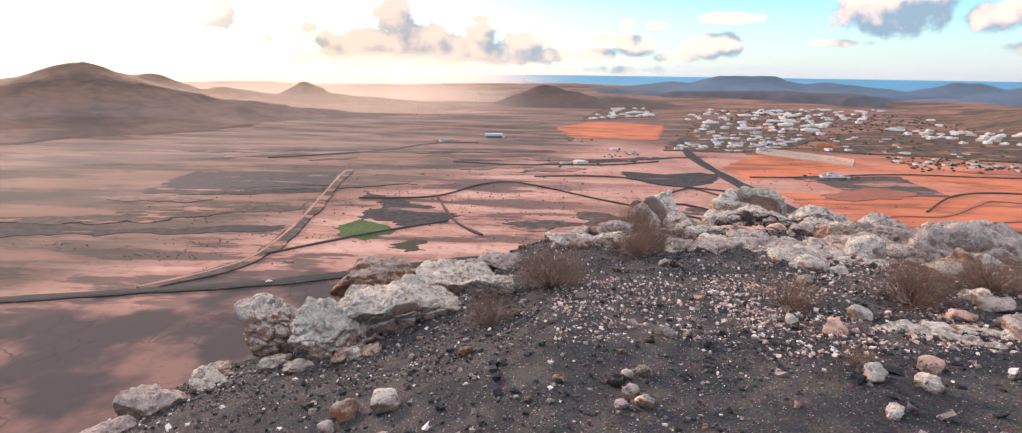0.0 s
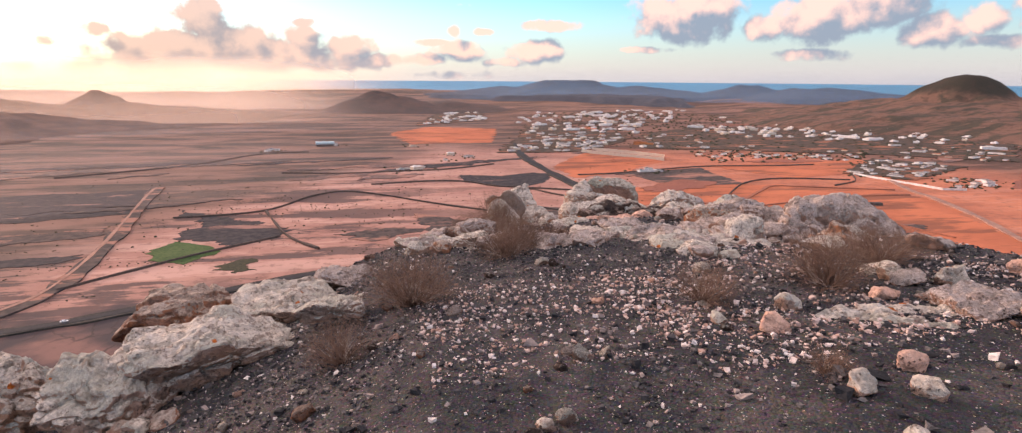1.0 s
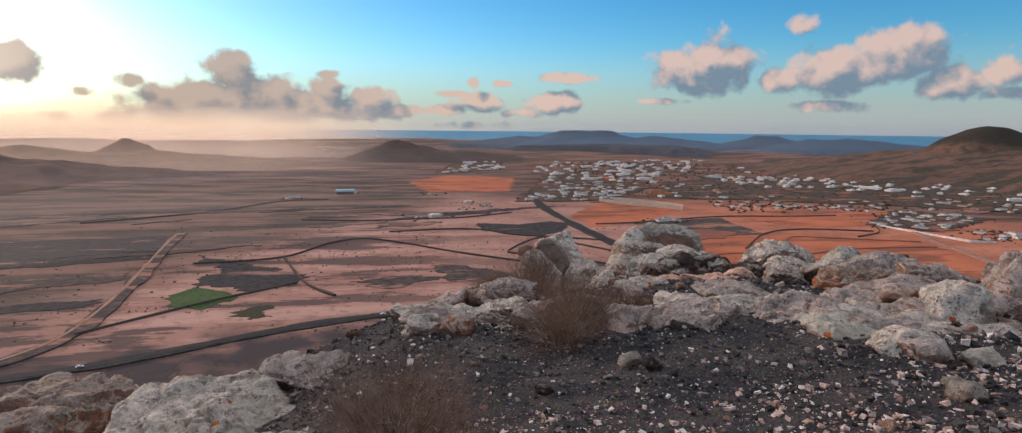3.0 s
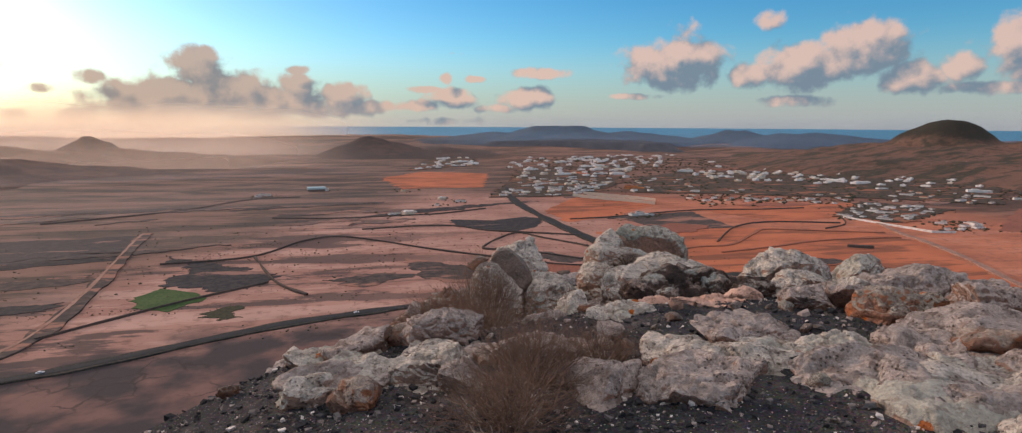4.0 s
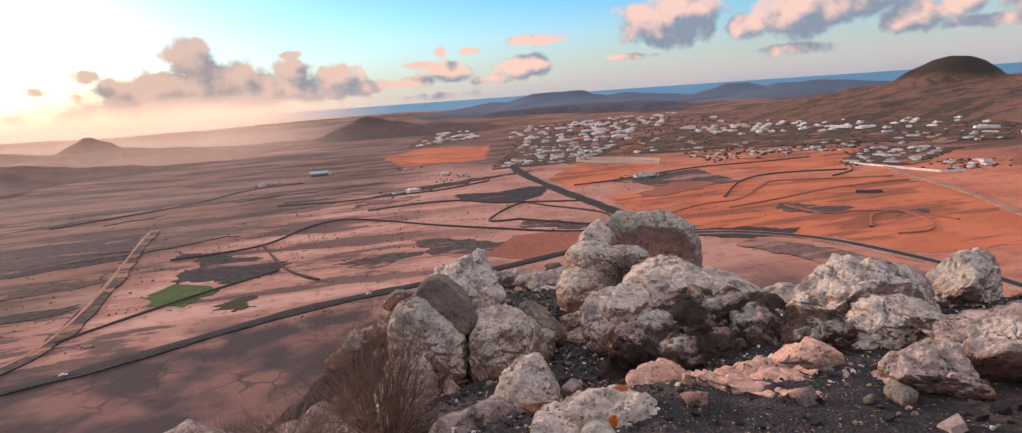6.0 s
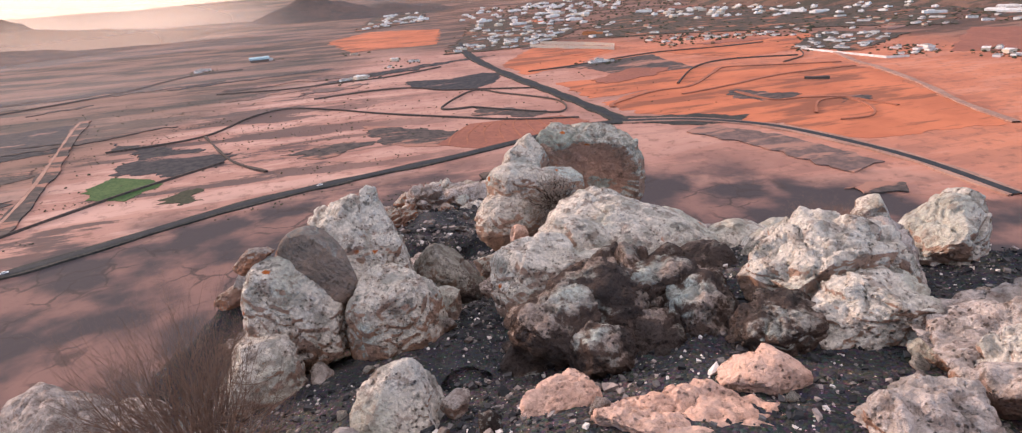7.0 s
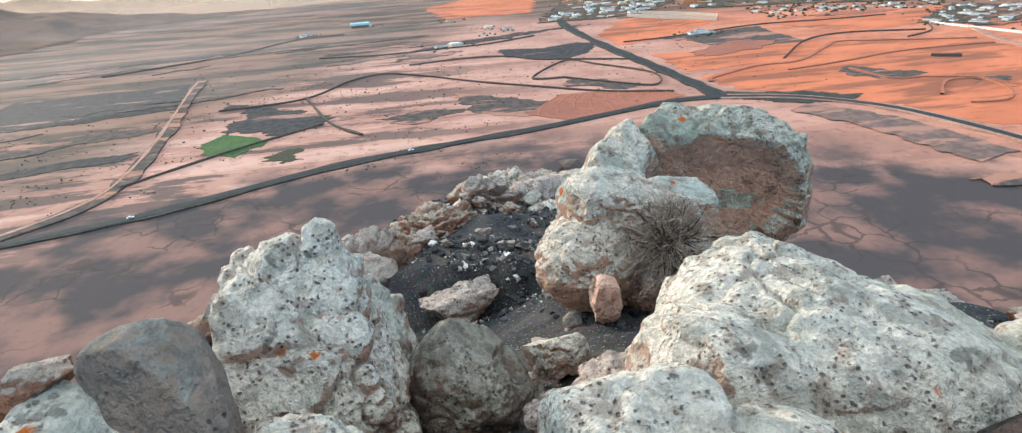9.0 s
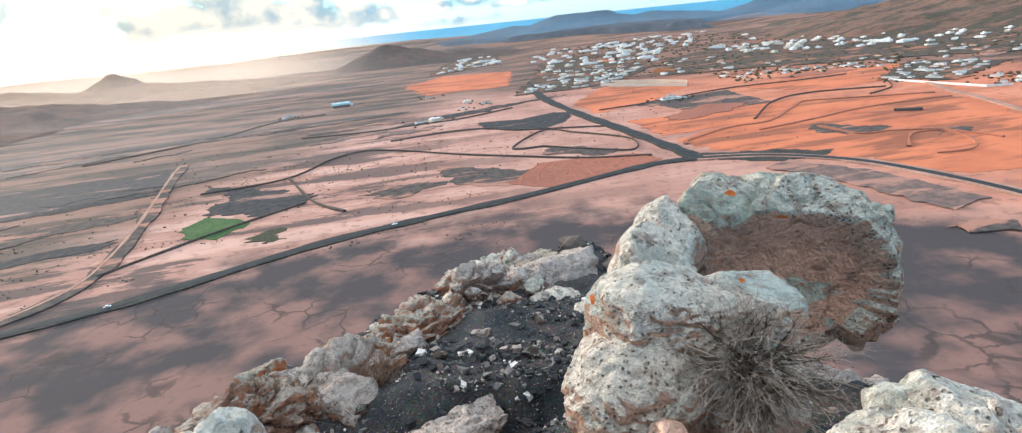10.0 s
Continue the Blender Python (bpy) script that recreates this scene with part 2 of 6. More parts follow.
def ground_material():
    """Dark scree on the summit, brown scrubby flanks, pink-orange soil of the plain, darker lava country far off, with
    shade painted into the far west.
    """
    m, tree, shader = material("ground_soil")
    at = place(tree)
    sep = node(tree, "ShaderNodeSeparateXYZ", {0: at})
    flat = node(tree, "ShaderNodeCombineXYZ", {0: sep.outputs[0], 1: sep.outputs[1], 2: 0.0}).outputs[0]
    r = node(tree, "ShaderNodeVectorMath", {0: flat, 1: (3.0, 9.0, 0.0)}, operation="DISTANCE").outputs["Value"]
    # plain
    n_big, n_mid, n_small = noise_of(tree, flat, 0.0016, 5, 0.55), noise_of(tree, flat, 0.011, 6, 0.62), noise_of(tree, flat, 0.09, 5, 0.65)
    soil = blend(tree, ramp01(tree, n_mid, 0.35, 0.65), (0.52, 0.20, 0.115), (0.42, 0.155, 0.092))
    # westward a paler pink soil, its fading by haze painted in too
    soil = blend(tree, ramp01(tree, sep.outputs[0], 560.0, 260.0), soil, blend(tree, ramp01(tree, n_mid, 0.35, 0.65), (0.44, 0.25, 0.195), (0.33, 0.175, 0.138)))
    strips = node(tree, "ShaderNodeMapping", {0: flat, "Rotation": (0, 0, radians(14.0)), "Scale": (0.24, 1.0, 1.0)}).outputs[0]
    n_str = noise_of(tree, strips, 0.017, 7, 0.66)
    west = calc(tree, "MULTIPLY_ADD", ramp01(tree, sep.outputs[0], 200.0, -100.0), 0.75, 0.25)
    streak = calc(tree, "MULTIPLY", ramp01(tree, n_str, 0.52, 0.555), west)
    soil = blend(tree, calc(tree, "MULTIPLY", streak, 0.85), soil, (0.082, 0.066, 0.064))
    pale = calc(tree, "MULTIPLY", ramp01(tree, n_str, 0.49, 0.42), west)
    soil = blend(tree, calc(tree, "MULTIPLY", pale, 0.6), soil, (0.58, 0.37, 0.30))
    soil = blend(tree, calc(tree, "MULTIPLY", ramp01(tree, n_small, 0.53, 0.64), 0.45), soil, (0.15, 0.085, 0.068))
    # scrub and lava country beyond the fields
    # its dark colour starts nearer in the west, painting the shadow there
    beyond = calc(tree, "MULTIPLY_ADD", ramp01(tree, sep.outputs[0], 150.0, -400.0), 800.0, r)
    far = ramp01(tree, calc(tree, "MULTIPLY_ADD", n_big, 900.0, beyond), 1560.0, 1900.0)
    wild = blend(tree, ramp01(tree, noise_of(tree, strips, 0.014, 7, 0.68), 0.44, 0.54), (0.20, 0.122, 0.095), (0.05, 0.049, 0.043))
    soil = blend(tree, calc(tree, "MULTIPLY", far, 0.85), soil, wild)
    # flank of our own hill
    f1, f2 = noise_of(tree, at, 0.024, 4, 0.5), noise_of(tree, at, 0.22, 6, 0.68)
    flank = blend(tree, ramp01(tree, f1, 0.44, 0.66), (0.068, 0.057, 0.059), (0.215, 0.125, 0.105))
    cell = node(tree, "ShaderNodeTexVoronoi", {"Vector": node(tree, "ShaderNodeVectorMath", {0: flat, 1: node(tree, "ShaderNodeVectorMath", {0: node(tree, "ShaderNodeTexNoise", {"Vector": flat, "Scale": 0.08, "Detail": 4.0}).outputs["Color"], 1: (16.0, 16.0, 0.0)}, operation="MULTIPLY").outputs[0]}, operation="ADD").outputs[0], "Scale": 0.045}, feature="DISTANCE_TO_EDGE")
    rill = calc(tree, "MULTIPLY", ramp01(tree, cell.outputs[0], 0.05, 0.012), ramp01(tree, noise_of(tree, flat, 0.016, 2, 0.5), 0.46, 0.56))
    flank = blend(tree, calc(tree, "MULTIPLY", rill, 0.75), flank, (0.06, 0.048, 0.045))
    flank = blend(tree, calc(tree, "MULTIPLY", ramp01(tree, f2, 0.52, 0.70), 0.45), flank, (0.085, 0.07, 0.06))
    hill = ramp01(tree, calc(tree, "MULTIPLY_ADD", f1, 160.0, r), 585.0, 500.0)
    col = blend(tree, hill, soil, flank)
    # scree
    s1, s2 = noise_of(tree, at, 2.2, 5, 0.6), noise_of(tree, at, 45.0, 5, 0.7)
    peb = node(tree, "ShaderNodeTexVoronoi", {"Vector": at, "Scale": 70.0})
    scree = blend(tree, ramp01(tree, s1, 0.42, 0.62), (0.046, 0.047, 0.051), (0.088, 0.080, 0.078))
    scree = blend(tree, calc(tree, "MULTIPLY", ramp01(tree, s2, 0.58, 0.66), 0.7), scree, (0.19, 0.155, 0.14))
    chip = node(tree, "ShaderNodeTexVoronoi", {"Vector": at, "Scale": 95.0})
    white = calc(tree, "MULTIPLY", ramp01(tree, chip.outputs[0], 0.42, 0.30), ramp01(tree, node(tree, "ShaderNodeSeparateXYZ", {0: chip.outputs["Color"]}).outputs[0], 0.93, 0.95))
    scree = blend(tree, calc(tree, "MULTIPLY", white, 0.9), scree, (0.52, 0.44, 0.41))
    scree = blend(tree, 0.25, scree, peb.outputs["Color"], "OVERLAY")
    col = blend(tree, ramp01(tree, calc(tree, "MULTIPLY_ADD", s1, 8.0, r), 26.0, 16.0), col, scree)
    tree.links.new(col, shader.inputs["Base Color"])
    near_bump = node(tree, "ShaderNodeBump", {"Height": calc(tree, "MULTIPLY_ADD", s2, 1.0, calc(tree, "MULTIPLY", peb.outputs[0], -0.8)), "Distance": 0.02})
    far_bump = node(tree, "ShaderNodeBump", {"Height": f2, "Distance": 0.35, "Strength": 0.7, "Normal": near_bump.outputs[0]})
    tree.links.new(far_bump.outputs[0], shader.inputs["Normal"])
    return m


def banded_soil(name, a, b, dark):
    """Bare orange soil with darker bands where water and ploughing have drawn it out."""
    m, tree, shader = material(name)
    at = place(tree)
    n = noise_of(tree, at, 0.012, 6, 0.6)
    drawn = node(tree, "ShaderNodeMapping", {0: at, "Rotation": (0, 0, radians(-28.0)), "Scale": (0.22, 1.0, 1.0)}).outputs[0]
    band = noise_of(tree, drawn, 0.030, 6, 0.6)
    col = blend(tree, ramp01(tree, n, 0.38, 0.62), a, b)
    col = blend(tree, calc(tree, "MULTIPLY", ramp01(tree, band, 0.52, 0.60), 0.7), col, dark)
    fine = noise_of(tree, drawn, 0.14, 5, 0.65)
    col = blend(tree, calc(tree, "MULTIPLY", ramp01(tree, fine, 0.55, 0.68), 0.45), col, dark)
    tree.links.new(col, shader.inputs["Base Color"])
    return m


def slope_material(name, top, foot, high, low):
    """Hill with dark scrub on its top and bare red earth towards its foot."""
    m, tree, shader = material(name)
    at = place(tree)
    z = node(tree, "ShaderNodeSeparateXYZ", {0: at}).outputs[2]
    n = noise_of(tree, at, 0.008, 6, 0.65)
    bare = ramp01(tree, calc(tree, "MULTIPLY_ADD", n, 130.0, z), high + 65.0, low + 65.0)
    col = blend(tree, bare, top, foot)
    col = blend(tree, calc(tree, "MULTIPLY", ramp01(tree, noise_of(tree, at, 0.04, 5, 0.65), 0.5, 0.62), 0.6), col, (0.06, 0.045, 0.036))
    drawn = node(tree, "ShaderNodeMapping", {0: at, "Rotation": (0, 0, radians(-42.0)), "Scale": (0.22, 1.0, 1.0)}).outputs[0]
    streak = calc(tree, "MULTIPLY", ramp01(tree, noise_of(tree, drawn, 0.02, 6, 0.65), 0.48, 0.56), bare)
    col = blend(tree, calc(tree, "MULTIPLY", streak, 0.8), col, (0.055, 0.055, 0.042))
    tree.links.new(col, shader.inputs["Base Color"])
    return m


M = {
    "ground": ground_material(),
    "rock": rock_material("tuff_rock", (0.34, 0.235, 0.19), (0.38, 0.225, 0.16), (0.60, 0.51, 0.46), 0.6, 0.5, (0.50, 0.44, 0.40), rise=0.3),
    "rock_pale": rock_material("lichened_tuff", (0.42, 0.30, 0.24), (0.44, 0.27, 0.19), (0.78, 0.705, 0.615), 0.50, 0.9, (0.58, 0.565, 0.485), rise=0.45),
    "rock_crest": rock_material("hollowed_tuff", (0.40, 0.26, 0.195), (0.44, 0.26, 0.18), (0.60, 0.56, 0.48), 0.48, 0.9, (0.40, 0.42, 0.35), rise=0.42),
    "rock_bare": rock_material("bare_brown_tuff", (0.46, 0.275, 0.20), (0.52, 0.31, 0.225), (0.52, 0.44, 0.37), -0.25, 0.0, (0.40, 0.30, 0.24)),
    "rock_foot": rock_material("half_lichened_brown_tuff", (0.44, 0.29, 0.22), (0.48, 0.29, 0.20), (0.72, 0.64, 0.55), 0.36, 0.9, rise=0.50),
    # lichened tuff darkened in colour, for the shaded gap between boulders
    "rock_shade": rock_material("shade_toned_lichened_tuff", (0.17, 0.13, 0.11), (0.24, 0.17, 0.13), (0.42, 0.39, 0.34), 0.4, 0.3, (0.33, 0.31, 0.265)),
    "rock_rust": rock_material("rust_stained_tuff", (0.26, 0.155, 0.115), (0.40, 0.18, 0.10), (0.52, 0.43, 0.36), 0.1, 1.0, (0.46, 0.40, 0.35)),
    "rock_orange": rock_material("orange_lichened_tuff", (0.30, 0.16, 0.11), (0.50, 0.17, 0.06), (0.50, 0.45, 0.38), 0.2, 2.2, (0.42, 0.40, 0.34)),
    "rock_smooth": rock_material("bare_grey_tuff", (0.25, 0.20, 0.17), (0.30, 0.22, 0.175), (0.38, 0.35, 0.31), -0.3, 0.2, (0.33, 0.31, 0.28)),
    "rock_peach": rock_material("fresh_peach_tuff", (0.74, 0.46, 0.35), (0.78, 0.52, 0.41), (0.80, 0.64, 0.55), -0.9, -1.0, rise=0.0),
    "rock_dark": rock_material("dark_basalt", (0.07, 0.055, 0.05), (0.11, 0.075, 0.06), (0.42, 0.33, 0.28), 0.22, 0.2, rise=0.1),
    "gravel": island_material("loose_gravel", [(0.0, (0.034, 0.035, 0.038)), (0.36, (0.075, 0.072, 0.074)), (0.64, (0.16, 0.145, 0.138)), (0.80, (0.30, 0.25, 0.23)), (0.93, (0.66, 0.60, 0.56))]),
    "pale_chips": island_material("pale_stone_chips", [(0.0, (0.40, 0.27, 0.22)), (0.3, (0.55, 0.42, 0.37)), (0.6, (0.66, 0.56, 0.52)), (0.8, (0.24, 0.16, 0.13)), (0.9, (0.72, 0.66, 0.63))]),
    "dead_wood": plain_material("dead_twigs", (0.26, 0.20, 0.165), (0.50, 0.42, 0.35), 40.0),
    # near-black twigs: the shade inside the dead bush, put into colour
    "shade_twig": plain_material("shade_coloured_twigs", (0.05, 0.037, 0.03), (0.10, 0.07, 0.055), 20.0),
    "dry_shrub": plain_material("dry_shrub_twigs", (0.15, 0.095, 0.07), (0.25, 0.16, 0.115), 12.0),
    "lava_soil": streaky_soil("dark_lava_soil", (0.036, 0.037, 0.041), (0.068, 0.060, 0.060), (0.34, 0.19, 0.15), 0.30),
    "grey_soil": streaky_soil("grey_brown_soil", (0.060, 0.052, 0.050), (0.11, 0.085, 0.075), (0.36, 0.185, 0.135), 0.7),
    "dull_red_soil": plain_material("trodden_red_soil", (0.36, 0.145, 0.088), (0.25, 0.105, 0.07), 0.03, fine=0.3),
    "red_soil": plain_material("red_ploughed_soil", (0.31, 0.125, 0.085), (0.23, 0.098, 0.07), 0.02, fine=0.25),
    "orange_soil": banded_soil("bright_orange_soil", (0.52, 0.175, 0.09), (0.42, 0.14, 0.075), (0.17, 0.08, 0.055)),
    "town_soil": streaky_soil("town_plots", (0.050, 0.047, 0.038), (0.12, 0.085, 0.065), (0.36, 0.15, 0.09), 0.55),
    "mauve_soil": streaky_soil("mauve_stony_soil", (0.19, 0.125, 0.108), (0.12, 0.088, 0.08), (0.34, 0.185, 0.14), 0.8),
    "green_crop": plain_material("green_crop", (0.045, 0.085, 0.03), (0.08, 0.12, 0.045), 0.05, fine=0.4),
    "dry_scrub": plain_material("dry_grey_scrub", (0.075, 0.062, 0.055), (0.15, 0.115, 0.095), 0.6),
    "flank_stone": plain_material("flank_stones", (0.17, 0.13, 0.115), (0.27, 0.20, 0.17), 0.8),
    "scrub": plain_material("scrub_leaves", (0.035, 0.04, 0.025), (0.075, 0.07, 0.045), 0.4),
    "asphalt": plain_material("old_asphalt", (0.036, 0.038, 0.042), (0.052, 0.052, 0.054), 0.1),
    "verge": plain_material("dark_verge", (0.034, 0.036, 0.033), (0.075, 0.066, 0.058), 0.08),
    "dirt_road": plain_material("dirt_road", (0.40, 0.24, 0.18), (0.26, 0.155, 0.12), 0.05),
    "drystone": plain_material("drystone", (0.06, 0.05, 0.045), (0.13, 0.10, 0.085), 0.5),
    "white_wall": plain_material("whitewash", (0.84, 0.81, 0.77), (0.60, 0.55, 0.51), 0.12),
    "cream_wall": plain_material("cream_render", (0.68, 0.58, 0.46), (0.58, 0.47, 0.36), 0.25),
    "orange_wall": plain_material("orange_render", (0.62, 0.24, 0.09), (0.55, 0.20, 0.08), 0.25),
    "grey_roof": plain_material("grey_flat_roof", (0.42, 0.38, 0.35), (0.20, 0.18, 0.17), 0.12),
    "tile_roof": plain_material("tile_roof", (0.36, 0.15, 0.09), (0.28, 0.12, 0.08), 0.3),
    "blue_sheet": plain_material("pale_blue_sheeting", (0.42, 0.58, 0.62), (0.34, 0.48, 0.52), 0.2, 0.5),
    "dark_glass": plain_material("window_glass", (0.03, 0.035, 0.04), (0.05, 0.055, 0.06), 0.5, 0.2),
    "car_paint": plain_material("white_car_paint", (0.80, 0.80, 0.80), (0.75, 0.75, 0.76), 1.0, 0.25),
    "rubber": plain_material("tyre_rubber", (0.02, 0.02, 0.02), (0.03, 0.03, 0.03), 2.0),
    "volcano": slope_material("volcano_slopes", (0.045, 0.042, 0.034), (0.17, 0.10, 0.074), -30.0, -75.0),
    # blue-grey of the distance haze painted into the slope colour
    "hill_hazed": plain_material("haze_tinted_slopes", (0.085, 0.095, 0.115), (0.06, 0.07, 0.09), 0.006, fine=0.03),
    "hill": plain_material("far_hill_slopes", (0.16, 0.098, 0.072), (0.075, 0.056, 0.047), 0.006, fine=0.03),
    "hill_dark": plain_material("dark_volcanic_slopes", (0.10, 0.065, 0.055), (0.055, 0.048, 0.045), 0.006, fine=0.03),
    "sea": plain_material("sea_water", (0.04, 0.21, 0.33), (0.05, 0.25, 0.38), 0.003, 0.35),
}

# ---- mesh helpers ----
def hashed(ix, iy, iz, seed):
    h = (ix.astype(np.int64) * 374761393 + iy.astype(np.int64) * 668265263 + iz.astype(np.int64) * 2147483647 + seed * 1274126177) & 0xFFFFFFFF
    h = ((h ^ (h >> 13)) * 1274126177) & 0xFFFFFFFF
    return ((h ^ (h >> 16)) & 0xFFFF) / 65535.0 * 2 - 1


def vnoise(p, seed=0):
    """Smooth value noise in -1..1 at the rows of p."""
    i = np.floor(p)
    w = p - i
    w = w * w * (3 - 2 * w)
    i = i.astype(np.int64)
    out = 0.0
    for dx in (0, 1):
        for dy in (0, 1):
            for dz in (0, 1):
                k = (w[:, 0] if dx else 1 - w[:, 0]) * (w[:, 1] if dy else 1 - w[:, 1]) * (w[:, 2] if dz else 1 - w[:, 2])
                out = out + k * hashed(i[:, 0] + dx, i[:, 1] + dy, i[:, 2] + dz, seed)
    return out


def fbm(p, octaves=4, seed=0, gain=0.5):
    total, amp = 0.0, 1.0
    for o in range(octaves):
        total = total + amp * vnoise(p * 2.03**o + 17.3 * o, seed + o)
        amp *= gain
    return total


def mesh_object(name, verts, faces, mat, parent=None, label="", smooth=False):
    me = bpy.data.meshes.new(name)
    me.from_pydata([tuple(v) for v in verts] if not isinstance(verts, np.ndarray) else verts.tolist(), [], faces if isinstance(faces, list) else faces.tolist())
    me.materials.append(mat)
    if smooth:
        me.polygons.foreach_set("use_smooth", [True] * len(me.polygons))
    me.update()
    ob = new(name, me)
    ob.parent = parent
    if label:
        ob["label"] = label
    return ob


def part(name, bm, mat, parent=None, label="", smooth=False):
    me = bpy.data.meshes.new(name)
    bm.to_mesh(me)
    bm.free()
    me.materials.append(mat)
    if smooth:
        me.polygons.foreach_set("use_smooth", [True] * len(me.polygons))
    ob = new(name, me)
    ob.parent = parent
    if label:
        ob["label"] = label
    return ob


def box(bm, x0, y0, z0, x1, y1, z1):
    m = Matrix.LocRotScale(((x0 + x1) / 2, (y0 + y1) / 2, (z0 + z1) / 2), None, (x1 - x0, y1 - y0, z1 - z0))
    bmesh.ops.create_cube(bm, size=1.0, matrix=m)
    return bm


# ---- the ground: summit, flanks and plain, one sheet ----
PLAIN = -150.0
CENTRE = (3.0, 9.0)


def ground_height(x, y):
    x, y = np.atleast_1d(np.asarray(x, float)), np.atleast_1d(np.asarray(y, float))
    left = np.interp(y, [-12, 0, 3, 5, 6, 8, 10, 12], [-6.5, -5.0, -4.5, -4.0, -2.9, -0.2, 1.6, 2.1])
    right = np.interp(y, [-12, 0, 4, 7, 10, 12], [8, 6.2, 6.0, 6.2, 5.7, 5.3])
    ox, oy = np.maximum(np.maximum(left - x, x - right), 0), np.maximum(np.maximum(y - 12.3, -12 - y), 0)
    out = np.hypot(ox, oy)
    xx, yy = np.clip(x, left, right), np.clip(y, -12, 12.3)
    z = 0.45 - 0.115 * yy + 0.09 * (xx - 1) - 0.10 * np.maximum(0, xx - 3) - 0.25 * np.maximum(0, 0.5 - xx)
    z = z - 0.085 * np.maximum(0, yy - 8) ** 1.6
    # hollow of trodden gravel before the boulders
    u, v = np.clip((yy - 8.0) / 0.9, 0, 1), np.clip((3.9 - xx) / 0.6, 0, 1)
    z = z - 0.2 * u * u * (3 - 2 * u) * v * v * (3 - 2 * v)
    p = np.stack([x, y, 0 * x], -1)
    z = z + 0.035 * fbm(p * 1.3, 4, 3) + 0.012 * fbm(p * 9.0, 3, 9)
    rough = fbm(p * 0.05, 5, 21) * np.clip(out - 4, 0, 40) * 0.014 + fbm(p * 0.4, 4, 25) * np.clip(out, 0, 6) * 0.03
    z = z - np.interp(out, [0, 55, 120, 170, 215, 270, 340], [0, 44, 93, 124, 141, 148.5, 153]) + rough * np.interp(out, [0, 200, 300], [1, 1, 0])
    side = np.maximum(0, 1.4 + 0.75 * (y - 12.8) - x) + np.maximum(0, x - 5.1)
    ledge = -1.72 - 0.17 * (y - 13) - 1.0 * side - np.maximum(0, y - 16) - 2.2 * np.maximum(0, 12.7 - y) + 0.10 * fbm(p * 2.0, 4, 31)
    z = np.where(y > 11.5, np.maximum(z, ledge), z)
    # foot of the hill eases into the plain
    z = np.maximum(z, PLAIN) + 0 * z
    r = np.hypot(x - CENTRE[0], y - CENTRE[1])
    rise = np.interp(r, [0, 2700, 3300, 4050, 5200], [0, 0, 14, 66, 60])
    rolls = np.clip((r - 2300) / 1500, 0, 1) * 10 * fbm(p * 0.0022, 4, 41)
    return np.where(r > 600, PLAIN + rise + rolls, z)


def level(x, y):
    return float(ground_height(x, y)[0])


def make_ground():
    rings = np.concatenate([[0.0], np.geomspace(0.12, 24, 150), np.geomspace(24.8, 4300, 190)])
    n = 640
    ang = np.linspace(0, 2 * np.pi, n, endpoint=False)
    rr, aa = np.meshgrid(rings[1:], ang, indexing="ij")
    x, y = CENTRE[0] + (rr * np.sin(aa)).ravel(), CENTRE[1] + (rr * np.cos(aa)).ravel()
    x, y = np.r_[CENTRE[0], x], np.r_[CENTRE[1], y]
    verts = np.stack([x, y, ground_height(x, y)], -1)
    k = np.arange(n)
    faces = [(0, 1 + (i + 1) % n, 1 + i) for i in range(n)]
    base = (np.arange(len(rings) - 2) * n)[:, None]
    quads = np.stack([1 + base + k, 1 + base + (k + 1) % n, 1 + base + n + (k + 1) % n, 1 + base + n + k], -1).reshape(-1, 4)
    faces += quads[:, ::-1].tolist()
    ob = mesh_object("ground", verts, faces, M["ground"], smooth=True)
    return tagged(ob, "dark gravelly summit falling to a red soil plain", "ground", kind="structure")


ground = make_ground()


def make_sea():
    n, rings = 200, [4000, 4300, 4600, 4880]
    level = [-96, -84, -58, -33]
    verts, faces = [], []
    for r, z in zip(rings, level):
        verts += [(CENTRE[0] + r * math.sin(a), CENTRE[1] + r * math.cos(a), z) for a in np.linspace(0, 2 * np.pi, n, endpoint=False)]
    for i in range(len(rings) - 1):
        faces += [(i * n + k, (i + 1) * n + k, (i + 1) * n + (k + 1) % n, i * n + (k + 1) % n) for k in range(n)]
    return tagged(mesh_object("water", verts, faces, M["sea"], smooth=True), "calm blue sea on the far horizon", "sea", kind="structure")


make_sea()

# ---- far hills ----
def polar(az, dist):
    return CENTRE[0] + dist * math.sin(radians(az)), CENTRE[1] + dist * math.cos(radians(az))


